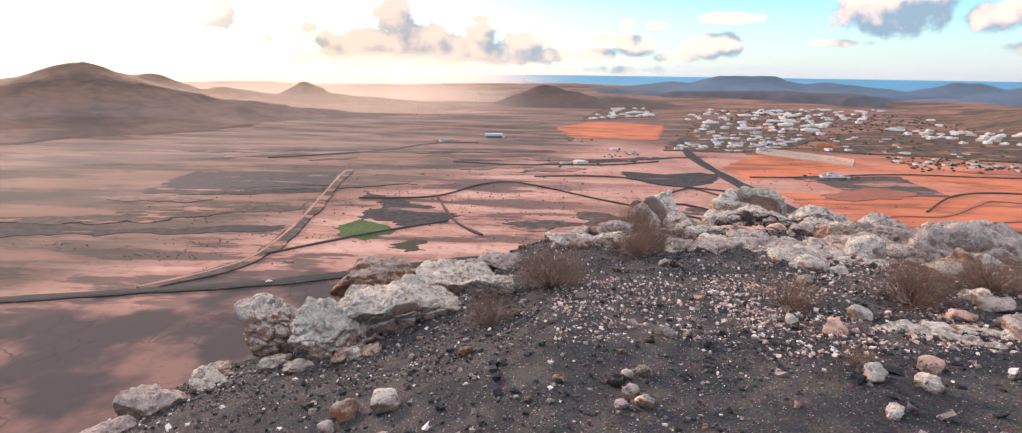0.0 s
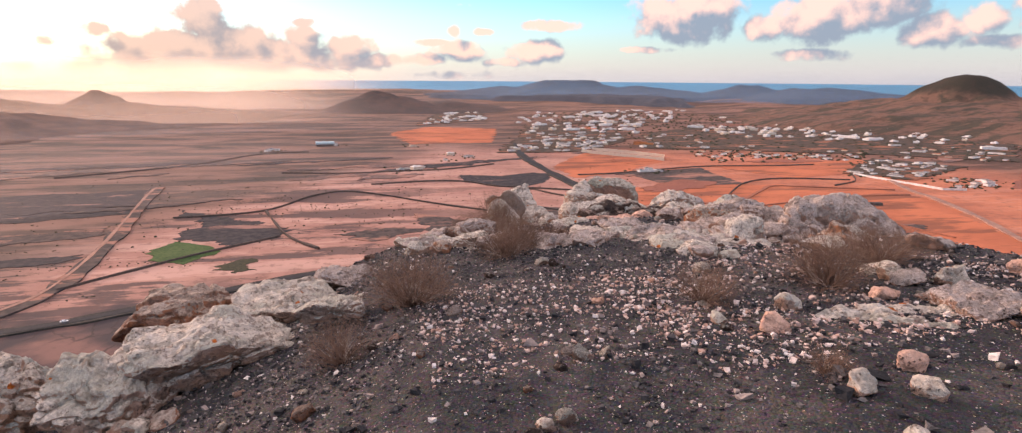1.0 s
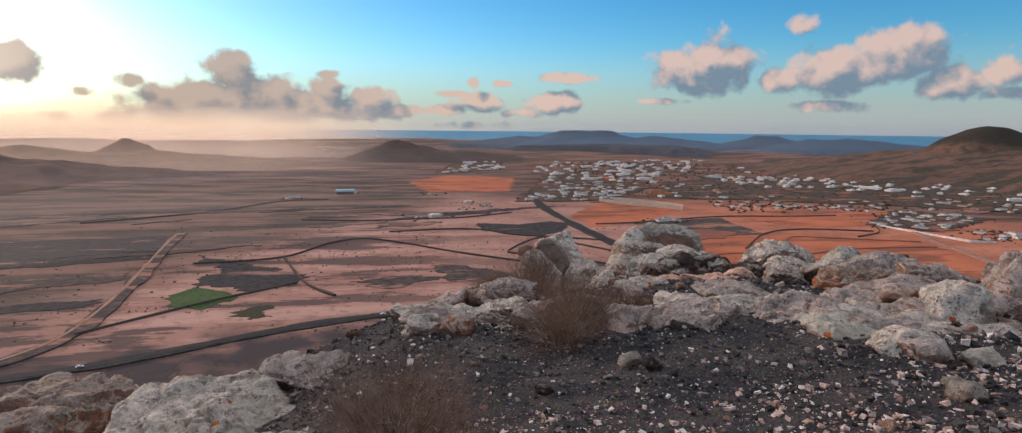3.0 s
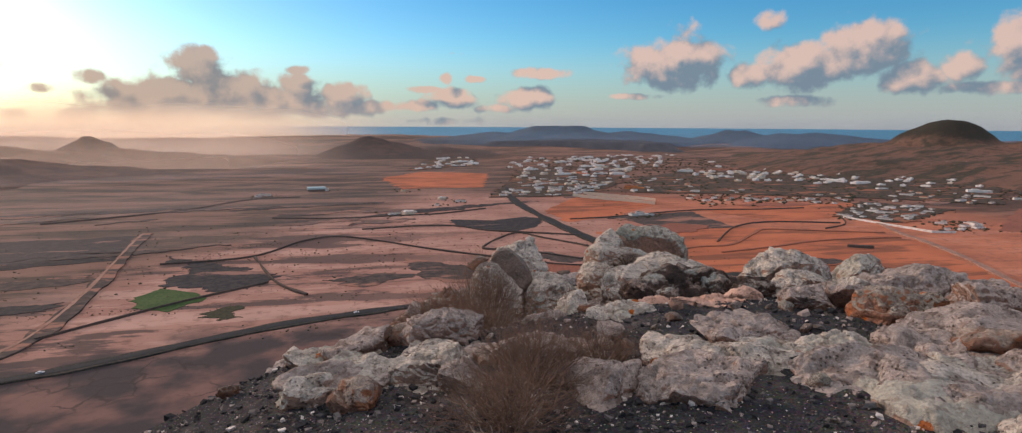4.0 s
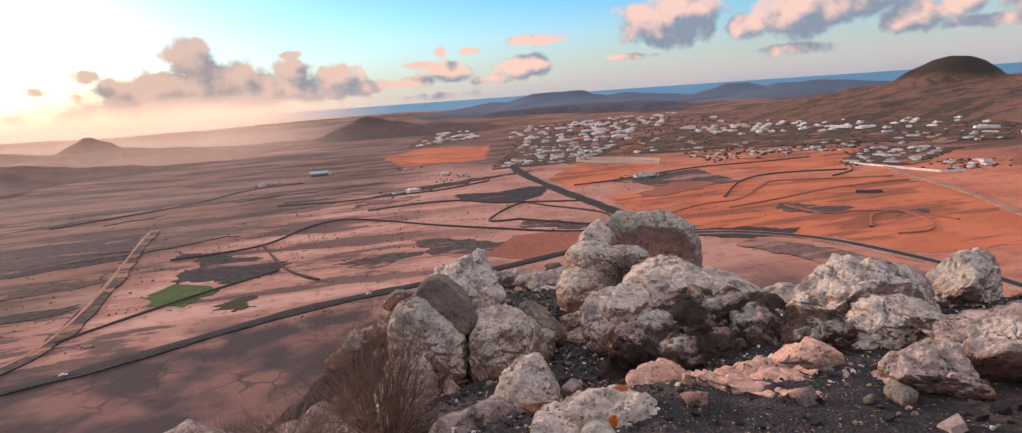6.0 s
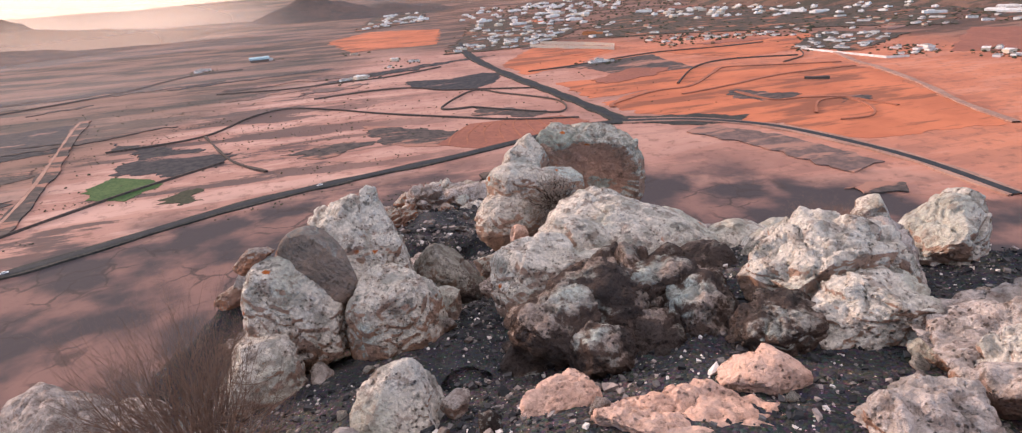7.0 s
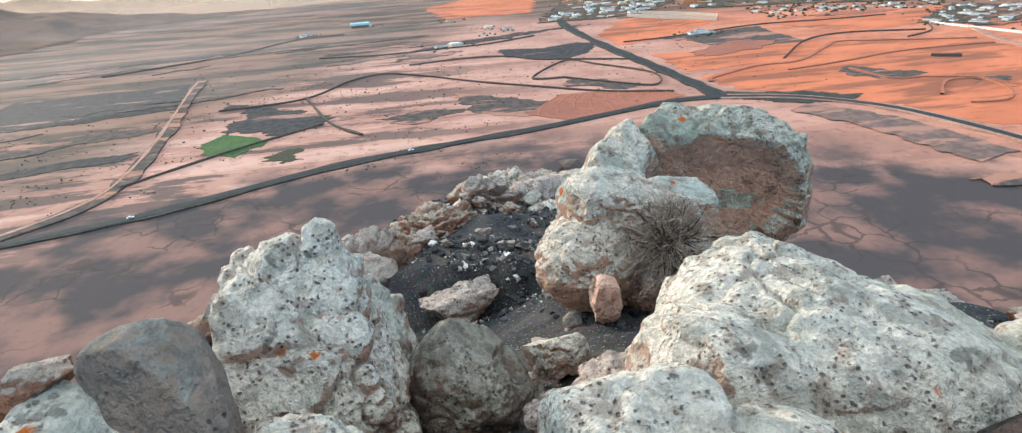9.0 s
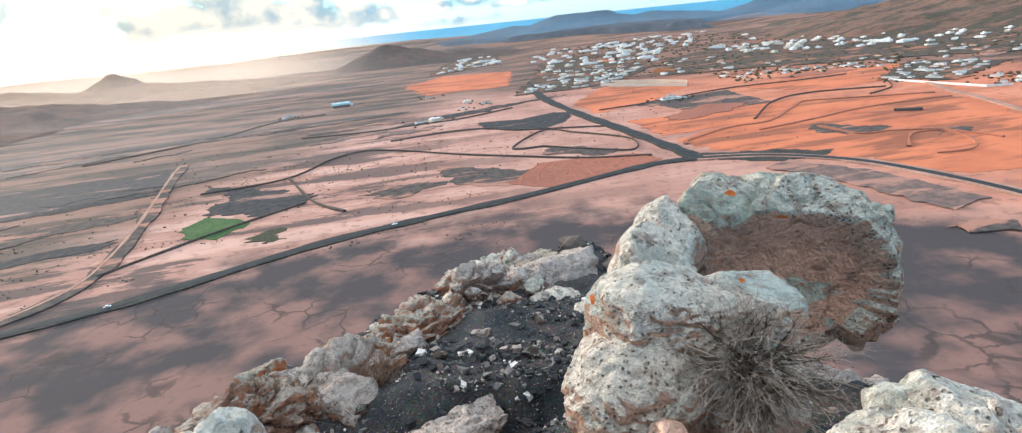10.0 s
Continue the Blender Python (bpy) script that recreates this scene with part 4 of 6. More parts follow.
# ---- the town ----
def house(label, wide, deep, tall, wall, roof, storeys=1, wing=False, pitched=False):
    """A low house: walls, roof slab with parapet or tiles, a door and windows set into the fronts."""
    ob = new("house")
    bm = box(bmesh.new(), -wide / 2, -deep / 2, -1.0, wide / 2, deep / 2, tall)
    if wing:
        box(bm, wide / 2, -deep / 2 + 0.4, -1.0, wide / 2 + wide * 0.5, deep * 0.2, tall * 0.62)
    part("wall", bm, wall, ob)
    bm = bmesh.new()
    if pitched:
        e = 0.35
        pts = [(-wide / 2 - e, -deep / 2 - e, tall), (wide / 2 + e, -deep / 2 - e, tall), (wide / 2 + e, deep / 2 + e, tall), (-wide / 2 - e, deep / 2 + e, tall), (-wide / 2 + deep * 0.3, 0, tall + deep * 0.24), (wide / 2 - deep * 0.3, 0, tall + deep * 0.24)]
        vs = [bm.verts.new(p) for p in pts]
        for f in ((0, 1, 5, 4), (2, 3, 4, 5), (1, 2, 5), (3, 0, 4), (3, 2, 1, 0)):
            bm.faces.new([vs[i] for i in f])
    else:
        box(bm, -wide / 2 - 0.15, -deep / 2 - 0.15, tall, wide / 2 + 0.15, deep / 2 + 0.15, tall + 0.25)
        box(bm, -wide / 2 - 0.15, -deep / 2 - 0.15, tall + 0.25, wide / 2 + 0.15, -deep / 2 + 0.1, tall + 0.8)
        box(bm, -wide * 0.3, -deep * 0.1, tall + 0.25, -wide * 0.05, deep * 0.3, tall + 2.2)
    part("roof", bm, roof, ob)
    for s in range(storeys):
        n = max(2, int(wide / 3.6))
        for k in range(n):
            x = -wide / 2 + (k + 0.5) * wide / n
            bm = box(bmesh.new(), x - 0.55, -deep / 2 - 0.03, 0.9 + s * 2.9, x + 0.55, -deep / 2 + 0.1, 2.1 + s * 2.9)
            part("window", bm, M["dark_glass"], ob, "dark window")
    part("door", box(bmesh.new(), wide * 0.08, -deep / 2 - 0.04, 0.0, wide * 0.08 + 1.0, -deep / 2 + 0.1, 2.1), M["tile_roof"], ob, "brown door")
    return tagged(ob, label, "house", "town houses")


KINDS = [
    house("white flat-roofed house in the town", 16, 10, 3.9, M["white_wall"], M["grey_roof"]),
    house("two-storey white house with flat roof in the town", 15, 12, 7.1, M["white_wall"], M["grey_roof"], 2, True),
    house("long low white house in the town", 28, 9, 4.1, M["white_wall"], M["grey_roof"]),
    house("cream house with tiled roof in the town", 18, 10, 4.6, M["cream_wall"], M["tile_roof"], 1, False, True),
    house("white house with grey flat roof and wing in the town", 19, 12, 4.4, M["white_wall"], M["grey_roof"], 1, True),
    house("cream two-storey building in the town", 22, 13, 7.4, M["cream_wall"], M["white_wall"], 2),
    house("orange rendered two-storey building in the town", 38, 18, 8.6, M["orange_wall"], M["tile_roof"], 2, True),
    house("large white warehouse with grey roof in the town", 52, 18, 6.3, M["white_wall"], M["grey_roof"], 1),
]
PLACED = []


FAR = []


def put(kind, x, y, turn, first=[True] * 8):
    if math.hypot(x, y) > 1720 or (len(PLACED) - len(FAR) > 270):
        FAR.append((kind, x, y, turn))
        PLACED.append((x, y))
        return
    k = 0.60 + 0.36 * ((x * 7.3 + y * 3.1) % 1.0)
    m = pose(x, y, PLAIN + 0.3, 0, 0, turn) @ Matrix.Diagonal((k, k, 0.8, 1))
    if first[kind]:
        first[kind] = False
        KINDS[kind].matrix_basis = m
    else:
        copy_thing(KINDS[kind], m)
    PLACED.append((x, y))


def quarter(corners, count, kinds, seed, gap=19.0, lean=25.0):
    """Houses scattered over a quadrilateral of the plan, none on another."""
    rng = random.Random(seed)
    (ax, ay), (bx, by), (cx, cy), (dx, dy) = corners
    tries = 0
    while count > 0 and tries < 4000:
        tries += 1
        u, v = rng.random(), rng.random()
        x = (1 - u) * (1 - v) * ax + u * (1 - v) * bx + u * v * cx + (1 - u) * v * dx
        y = (1 - u) * (1 - v) * ay + u * (1 - v) * by + u * v * cy + (1 - u) * v * dy
        if all((x - px) ** 2 + (y - py) ** 2 > gap**2 for px, py in PLACED):
            put(rng.choice(kinds), x, y, lean + rng.choice((0, 90, 180, -20)) + rng.uniform(-12, 12))
            count -= 1


put(0, -232, 1310, 35), put(2, -224, 1330, -10)
put(7, -118, 1405, 10)
put(2, 30, 1018, 28), put(5, 52, 1012, 28), put(2, 60, 1030, 28)
put(1, 428, 935, -20), put(0, 446, 930, 30), put(4, 415, 930, 10)
put(6, 585, 1330, -28), put(5, 500, 1330, -20)
put(5, 128, 1200, 10), put(0, 110, 1120, -35), put(2, 160, 1165, -20), put(3, 63, 1367, 10)
put(7, 955, 1760, -40), put(5, 985, 1790, -30), put(5, 1080, 1640, -30), put(7, 1290, 990, -30), put(7, 1330, 1110, -35), put(7, 1262, 935, -40)
quarter([(235, 1230), (420, 1230), (620, 1500), (380, 1480)], 46, [0, 1, 2, 4, 5, 7, 1], 1)
quarter([(330, 1480), (640, 1480), (900, 2000), (480, 1950)], 46, [0, 1, 2, 3, 4, 5, 7], 2, 24)
quarter([(560, 1950), (960, 1950), (1350, 2700), (880, 2700)], 34, [0, 1, 2, 4, 7], 3, 34)
quarter([(110, 1950), (340, 2150), (420, 2700), (220, 2500)], 26, [0, 2, 3, 4, 7], 4, 30)
quarter([(560, 1260), (700, 1230), (860, 1500), (700, 1560)], 14, [0, 1, 3, 4], 5, 26)
quarter([(850, 1480), (1150, 1350), (1260, 1650), (980, 1800)], 34, [0, 1, 2, 3, 4, 5], 6, 26)
quarter([(1050, 1330), (1450, 1180), (1650, 1500), (1250, 1650)], 34, [0, 1, 2, 3, 4, 7], 7, 28)
quarter([(660, 1080), (790, 1030), (840, 1090), (720, 1130)], 10, [0, 3, 4, 2], 8, 18)
quarter([(745, 850), (800, 790), (1010, 900), (930, 1010)], 34, [0, 1, 4, 2, 0], 9, 17)
quarter([(810, 720), (850, 700), (920, 760), (880, 800)], 8, [0, 1, 4], 10, 17)
quarter([(860, 640), (900, 590), (990, 640), (930, 690)], 7, [1, 5, 4], 11, 20)
quarter([(1010, 1010), (1180, 930), (1330, 1150), (1120, 1230)], 22, [0, 2, 3, 7, 4], 12, 26)
quarter([(1280, 880), (1500, 760), (1750, 1000), (1450, 1150)], 22, [0, 2, 4, 7], 13, 32)
quarter([(800, 960), (980, 1060), (1000, 1180), (820, 1080)], 10, [0, 3, 4], 14, 26)
quarter([(1500, 1650), (2100, 1300), (2300, 1700), (1700, 2000)], 16, [0, 2, 4], 15, 50)

quarter([(420, 2000), (900, 2050), (1500, 2800), (700, 2850)], 30, [0, 2, 4], 16, 40)
quarter([(1050, 1650), (1700, 1500), (2000, 2100), (1300, 2300)], 34, [0, 2, 4, 3], 17, 36)
quarter([(560, 1000), (760, 1120), (900, 1300), (640, 1240)], 10, [0, 3, 4], 18, 30)
quarter([(1500, 900), (1900, 800), (2100, 1300), (1700, 1500)], 22, [0, 2, 4, 7], 19, 40)


def far_houses():
    """Houses too far off to tell apart, one by one: bodies with parapets and roof huts in one mesh."""
    bm = bmesh.new()
    sizes = ((16, 10, 4), (15, 11, 7), (27, 9, 4), (17, 10, 4.6), (19, 11, 4.4), (22, 12, 7), (30, 16, 8), (46, 17, 6))
    for kind, x, y, turn in FAR:
        w, d, h = sizes[kind]
        for part_of, (x0, y0, z0, x1, y1, z1) in enumerate(((-w / 2, -d / 2, -1, w / 2, d / 2, h), (-w / 2, -d / 2, h, w / 2, -d / 2 + 0.3, h + 0.7), (-w * 0.3, -d * 0.1, h, 0, d * 0.3, h + 2.2))):
            made = bmesh.ops.create_cube(bm, size=1.0, matrix=pose(x, y, PLAIN + 0.3, 0, 0, turn) @ Matrix.LocRotScale(((x0 + x1) / 2, (y0 + y1) / 2, (z0 + z1) / 2), None, (x1 - x0, y1 - y0, z1 - z0)))
            if kind in (3, 5) and part_of == 0:
                for f in {f for v in made["verts"] for f in v.link_faces}:
                    f.material_index = 1
    ob = part("far_houses", bm, M["white_wall"])
    ob.data.materials.append(M["cream_wall"])
    return tagged(ob, "white and cream houses of the far town", "houses", kind="stuff")


far_houses()
# the long white boundary walls and the sheeted shed
def garden_wall(label, points, tall, mat):
    line = []
    for (x0, y0), (x1, y1) in zip(points, points[1:]):
        line += [(x0 + (x1 - x0) * t / 6, y0 + (y1 - y0) * t / 6) for t in range(6)]
    line.append(points[-1])
    bm = bmesh.new()
    rows = []
    for k, (x, y) in enumerate(line):
        (xa, ya), (xb, yb) = line[max(k - 1, 0)], line[min(k + 1, len(line) - 1)]
        d = math.hypot(xb - xa, yb - ya)
        nx, ny = (yb - ya) / d * 0.5, -(xb - xa) / d * 0.5
        rows.append([bm.verts.new((x + s * nx, y + s * ny, z)) for s, z in ((-1, PLAIN - 0.2), (-1, PLAIN + tall), (1, PLAIN + tall), (1, PLAIN - 0.2))])
    for a, b in zip(rows, rows[1:]):
        for k in range(3):
            bm.faces.new((a[k], a[k + 1], b[k + 1], b[k]))
    bm.faces.new(rows[0]), bm.faces.new(rows[-1][::-1])
    bmesh.ops.recalc_face_normals(bm, faces=bm.faces[:])
    return tagged(part("boundary_wall", bm, mat), label, "wall")


garden_wall("long cream wall round a sports ground", [(400, 1203), (455, 1130), (513, 1055)], 6.5, M["cream_wall"])
garden_wall("long cream wall at the back of the sports ground", [(435, 1240), (500, 1160), (535, 1100), (513, 1055)], 6.0, M["cream_wall"])
garden_wall("white wall along a row of villas", [(748, 850), (757, 780), (770, 705), (800, 695)], 3.0, M["white_wall"])


def shed():
    ob = new("farm_shed")
    m = pose(-125, 1400, PLAIN, 0, 0, 8)
    part("wall", box(bmesh.new(), -28, -14, -0.5, 22, 14, 9), M["drystone"], ob, "dark shed wall")
    for k in range(8):
        x0 = -30 + k * 6.8
        part("roof_panel", box(bmesh.new(), x0, -16, 9.0 + 0.4 * (k % 2), x0 + 6.7, 16, 17 - 0.6 * (k % 3)), M["blue_sheet"], ob, "pale blue roof sheet")
    ob.matrix_basis = m @ Matrix.Diagonal((0.72, 0.72, 0.55, 1))
    return tagged(ob, "large farm shed with pale blue sheeting", "shed")


shed()


def car(x, y, turn, label):
    ob = new("car")
    bm = box(bmesh.new(), -2.2, -0.9, 0.35, 2.2, 0.9, 0.95)
    cabin = bmesh.ops.create_cube(bm, size=1.0, matrix=Matrix.LocRotScale((-0.2, 0, 1.2), None, (2.4, 1.6, 0.6)))
    for v in cabin["verts"]:
        if v.co.z > 1.2:
            v.co.x = -0.2 + (v.co.x + 0.2) * 0.7
    bmesh.ops.bevel(bm, geom=bm.edges[:], offset=0.1, segments=2, affect="EDGES")
    part("body", bm, M["car_paint"], ob)
    part("windscreen", box(bmesh.new(), -1.25, -0.83, 1.0, 0.9, 0.83, 1.38), M["dark_glass"], ob, "dark car windows")
    for wx in (-1.35, 1.35):
        for wy in (-0.85, 0.85):
            bm = bmesh.new()
            bmesh.ops.create_cone(bm, cap_ends=True, segments=14, radius1=0.34, radius2=0.34, depth=0.24, matrix=pose(wx, wy, 0.34, 90))
            part("wheel", bm, M["rubber"], ob, "black tyre")
    ob.matrix_basis = pose(x, y, PLAIN + 0.78, 0, 0, turn)
    return tagged(ob, label, "car", "cars on the road")


car(-199, 404, 22, "white car driving on the asphalt road")
car(-17, 487, 16, "light car driving on the asphalt road")


# ---- scrub on the plain ----
def clump_field(name, label, spots, mat, seed):
    """Many small bushes as one mesh: each a squashed, uneven many-sided clump."""
    rng = np.random.RandomState(seed)
    bm = bmesh.new()
    bmesh.ops.create_icosphere(bm, subdivisions=1, radius=1.0)
    unit = np.array([v.co[:] for v in bm.verts])
    tri = np.array([[v.index for v in f.verts] for f in bm.faces])
    bm.free()
    verts, faces = [], []
    for k, (x, y, size) in enumerate(spots):
        p = unit * (1 + rng.uniform(-0.3, 0.3, (len(unit), 1))) * [size, size * rng.uniform(0.7, 1.4), size * rng.uniform(0.4, 0.7)]
        verts.append(p + [x, y, PLAIN + size * 0.25])
        faces.append(tri + k * len(unit))
    return tagged(mesh_object(name, np.concatenate(verts), np.concatenate(faces), mat), label, "bushes", kind="stuff")


rng = random.Random(5)
spots = []
for k in range(60):
    x0, y0 = rng.uniform(-520, 60), rng.uniform(440, 900)
    a, n = rng.gauss(0.2, 0.25), rng.randint(6, 34)
    for j in range(n):
        d = rng.gauss(0, n * 0.9)
        spots.append((x0 + d * math.cos(a) + rng.gauss(0, 5), y0 + d * math.sin(a) + rng.gauss(0, 5), rng.uniform(0.25, 0.9)))
for k in range(500):
    spots.append((rng.uniform(-450, 420), rng.uniform(560, 1000), rng.uniform(0.5, 1.4)))
clump_field("scrub", "low dark scrub bushes scattered over pale soil", spots, M["scrub"], 4)
spots = [(x + rng.gauss(0, 16), y + rng.gauss(0, 16), rng.uniform(1.2, 3.2)) for x, y in PLACED for _ in range(9)]
spots += [(rng.uniform(600, 2200), rng.uniform(1000, 2600), rng.uniform(2, 5)) for _ in range(2400)]
clump_field("garden_trees", "dark garden trees and shrubs between the houses", spots, M["scrub"], 6)

# ---- rocks of the summit ----
BALLS = {}


def ball(level):
    if level not in BALLS:
        bm = bmesh.new()
        bmesh.ops.create_icosphere(bm, subdivisions=level, radius=1.0)
        BALLS[level] = np.array([v.co[:] for v in bm.verts]), [tuple(v.index for v in f.verts) for f in bm.faces]
        bm.free()
    return BALLS[level]


def cells(p, seed):
    """Worley cells at the rows of p: the distances to the two nearest seeds, and a random number for the nearest."""
    i = np.floor(p).astype(np.int64)
    f1, f2, who = np.full(len(p), 9.0), np.full(len(p), 9.0), np.zeros(len(p))
    for dx in (-1, 0, 1):
        for dy in (-1, 0, 1):
            for dz in (-1, 0, 1):
                cx, cy, cz = i[:, 0] + dx, i[:, 1] + dy, i[:, 2] + dz
                at = np.stack([cx + 0.5 + 0.45 * hashed(cx, cy, cz, seed + 1), cy + 0.5 + 0.45 * hashed(cx, cy, cz, seed + 2), cz + 0.5 + 0.45 * hashed(cx, cy, cz, seed + 3)], -1)
                d = np.linalg.norm(p - at, axis=1)
                near = d < f1
                f2 = np.where(near, f1, np.minimum(f2, d))
                who = np.where(near, hashed(cx, cy, cz, seed + 4), who)
                f1 = np.where(near, d, f1)
    return f1, f2, who


def weathered(p, away, big, seed, rough=1.0, strata=0.0, blocks=0.05):
    """Lumps, ridges, pits, cracks and blocky splits on the surface p, outwards along away; big: the stone's mean half size."""
    q = p / big
    lump = fbm(q * 1.1 + seed * 3.1, 3, seed) * 0.10
    crag = (1 - np.abs(vnoise(q * 2.6 + seed, seed + 5))) * 0.06 - 0.04
    fine = fbm(q * 5.5 + seed, 5, seed + 11, 0.62) * 0.026
    pit = -np.clip(vnoise(q * 9.0 + seed, seed + 14) - 0.35, 0, 1) * 0.10
    crack = -np.clip(0.10 - np.abs(fbm(q * 1.5 + 9 * seed, 3, seed + 17)), 0, 1) * 0.9
    layer = strata * 0.06 * np.sin(q[:, 2] * 9 + 2.5 * vnoise(q * 1.4, seed + 21))
    f1, f2, who = cells((q + 0.25 * np.stack([vnoise(q * 1.7, seed + k) for k in (31, 32, 33)], -1)) * (1.25, 1.25, 1.7), seed)
    split = blocks * (who - 1.3 * np.clip(1 - (f2 - f1) / 0.16, 0, 1))
    return p + away * (big * rough * (lump + crag + fine + pit + crack + layer + split))[:, None]


def boulder(label, at, size, mat="rock", seed=1, turn=0.0, tilt=(0, 0), detail=5, cuts=9, taper=0.0, scoop=None, strata=0.0, rough=1.0, name="boulder", flat=0.0, blocks=0.06):
    """A weathered boulder. size: width, depth, height in metres, at: its middle. cuts: flat faces; taper: narrower towards the top; scoop: (x, z, radius, depth) of a hollow in its front, in half sizes."""
    unit, faces = ball(detail)
    rng = np.random.RandomState(seed)
    p = unit.copy()
    m = np.abs(p).max(1, keepdims=True)
    p = p * (0.72 + 0.28 / m)
    for k in range(cuts):
        nrm = rng.normal(size=3) * (1, 1, 0.8)
        nrm /= np.linalg.norm(nrm)
        over = np.maximum(p @ nrm - rng.uniform(0.50, 0.84), 0)
        p -= over[:, None] * nrm * 0.94
    p = p / np.abs(p).max(0)
    if flat:
        p[:, 2] = np.where(p[:, 2] > 0, p[:, 2] * (1 - flat) + flat * np.tanh(p[:, 2] * 3), p[:, 2])
    if taper:
        p[:, :2] *= (1 - taper * np.clip(p[:, 2:3] * 0.5 + 0.5, 0, 1) ** 1.2)
    half = np.array(size) / 2
    big = float(np.cbrt(half.prod()))
    if scoop:
        away = np.hypot((p[:, 0] - scoop[0]) / scoop[2], (p[:, 2] - scoop[1]) / scoop[2] / 0.85)
        bowl = np.clip((1.0 - away) / 0.6, 0, 1)
        bowl = bowl * bowl * (3 - 2 * bowl) * np.clip(-unit[:, 1] * 3.0, 0, 1)
        p[:, 1] += scoop[3] * bowl * (0.75 + 0.5 * p[:, 2])
    p = p * half
    away = unit / half
    p = weathered(p, away / np.linalg.norm(away, axis=1, keepdims=True), big, seed, rough, strata, blocks)
    ob = mesh_object(name, p, faces, M[mat], smooth=True)
    ob.matrix_basis = pose(*at, tilt[0], tilt[1], turn)
    return tagged(ob, label, "rock", "summit boulders")


def crag(label, middle, lobes, mat, seed, facets=(), hollows=(), detail=6, rough=0.6, blocks=0.05, strata=0.2, cuts=12, inner="", name="boulder"):
    """A large boulder of an uneven form about its middle. lobes: (x, y, z, and three half widths) of the bulges that it is made of;
    facets: (x, y, z, and outward direction) of flat broken faces; hollows: (x, y, z, radius) of weathered cavities."""
    unit, faces = ball(detail)
    c = np.array(middle)
    reach = np.zeros(len(unit))
    for lobe in lobes:
        o, h = (c - lobe[:3]) / lobe[3:], unit / lobe[3:]
        aa, bb, cc = (h * h).sum(1), (h * o).sum(1), float(o @ o) - 1
        disc = bb * bb - aa * cc
        far = np.where(disc > 0, (-bb + np.sqrt(np.maximum(disc, 0))) / aa, 0)
        reach = reach + np.maximum(far, 0) ** 14
    reach = reach ** (1 / 14)
    for facet in facets:
        n = np.array(facet[3:]) / np.linalg.norm(facet[3:])
        d = float((np.array(facet[:3]) - c) @ n)
        lean = unit @ n
        cut = np.where(lean > 0.02, d / np.maximum(lean, 0.02), 1e3)
        reach = (reach**-18.0 + cut**-18.0) ** (-1 / 18)
    rng = np.random.RandomState(seed)
    for k in range(cuts):
        n = rng.normal(size=3)
        n /= np.linalg.norm(n)
        lean = unit @ n
        d = float((reach * lean).max()) * rng.uniform(0.80, 0.93)
        reach = np.minimum(reach, np.where(lean > 0.02, d / np.maximum(lean, 0.02), 1e3) * 0.97 + 0.03 * reach)
    worn = np.zeros(len(unit), bool)
    for x, y, z, r in hollows:
        o = c - (x, y, z)
        bb = unit @ o
        disc = bb * bb - (float(o @ o) - r * r)
        enter = np.where(disc > 0, -bb - np.sqrt(np.maximum(disc, 0)), 1e3)
        enter = np.where(enter > 0.02, enter, 1e3)
        worn |= enter < reach * 0.985
        reach = (reach**-24.0 + enter**-24.0) ** (-1 / 24)
    p = unit * reach[:, None]
    big = float(np.mean(reach))
    p = weathered(p, unit, big, seed, rough, strata, blocks)
    ob = mesh_object(name, p, faces, M[mat], smooth=True)
    if inner:
        ob.data.materials.append(M[inner])
        bare = worn & (fbm(p / big * 3.0, 3, seed + 40) > -0.55)
        ob.data.polygons.foreach_set("material_index", [int(bare[list(f)].all()) for f in faces])
    ob.matrix_basis = pose(*middle)
    return tagged(ob, label, "rock", "summit boulders")


# the cluster at the end of the spur
crag("tall boulder with a rust-brown hollow and lichened crest", (5.02, 12.3, -1.0),
     [(5.04, 12.3, -0.95, 0.46, 0.48, 0.50), (5.12, 12.12, -0.66, 0.34, 0.34, 0.25), (4.68, 12.36, -0.74, 0.34, 0.30, 0.34), (5.33, 11.86, -0.95, 0.17, 0.24, 0.42)],
     "rock_crest", 3, hollows=[(4.76, 11.50, -0.84, 0.63)], detail=7, rough=0.65, blocks=0.05, cuts=9, inner="rock_bare")
crag("pale arm of the hollow boulder", (4.12, 11.9, -0.95), [(4.22, 12.0, -0.80, 0.20, 0.26, 0.31), (4.0, 11.82, -0.95, 0.17, 0.20, 0.30), (4.42, 12.2, -0.66, 0.2, 0.2, 0.22)], "rock_foot", 4, detail=6)
crag("stepped slab with a pale flat edge", (4.25, 11.55, -0.74), [(4.05, 11.6, -0.70, 0.27, 0.24, 0.17), (4.42, 11.52, -0.76, 0.38, 0.21, 0.17)], "rock_foot", 5, [(4.2, 11.45, -0.575, 0.22, -0.12, 1.0), (4.2, 11.34, -0.7, 0.05, -1.0, 0.1), (4.66, 11.5, -0.75, 1.0, -0.25, 0.2), (3.85, 11.5, -0.75, -1.0, -0.3, 0.2)], detail=6, cuts=8)
crag("broad rounded block with rust-brown underside", (4.12, 11.5, -1.08), [(3.95, 11.5, -1.02, 0.31, 0.28, 0.29), (4.42, 11.46, -1.14, 0.36, 0.27, 0.25)], "rock_foot", 8, hollows=[(4.2, 11.02, -1.25, 0.26)], detail=6, cuts=7, inner="rock_bare")
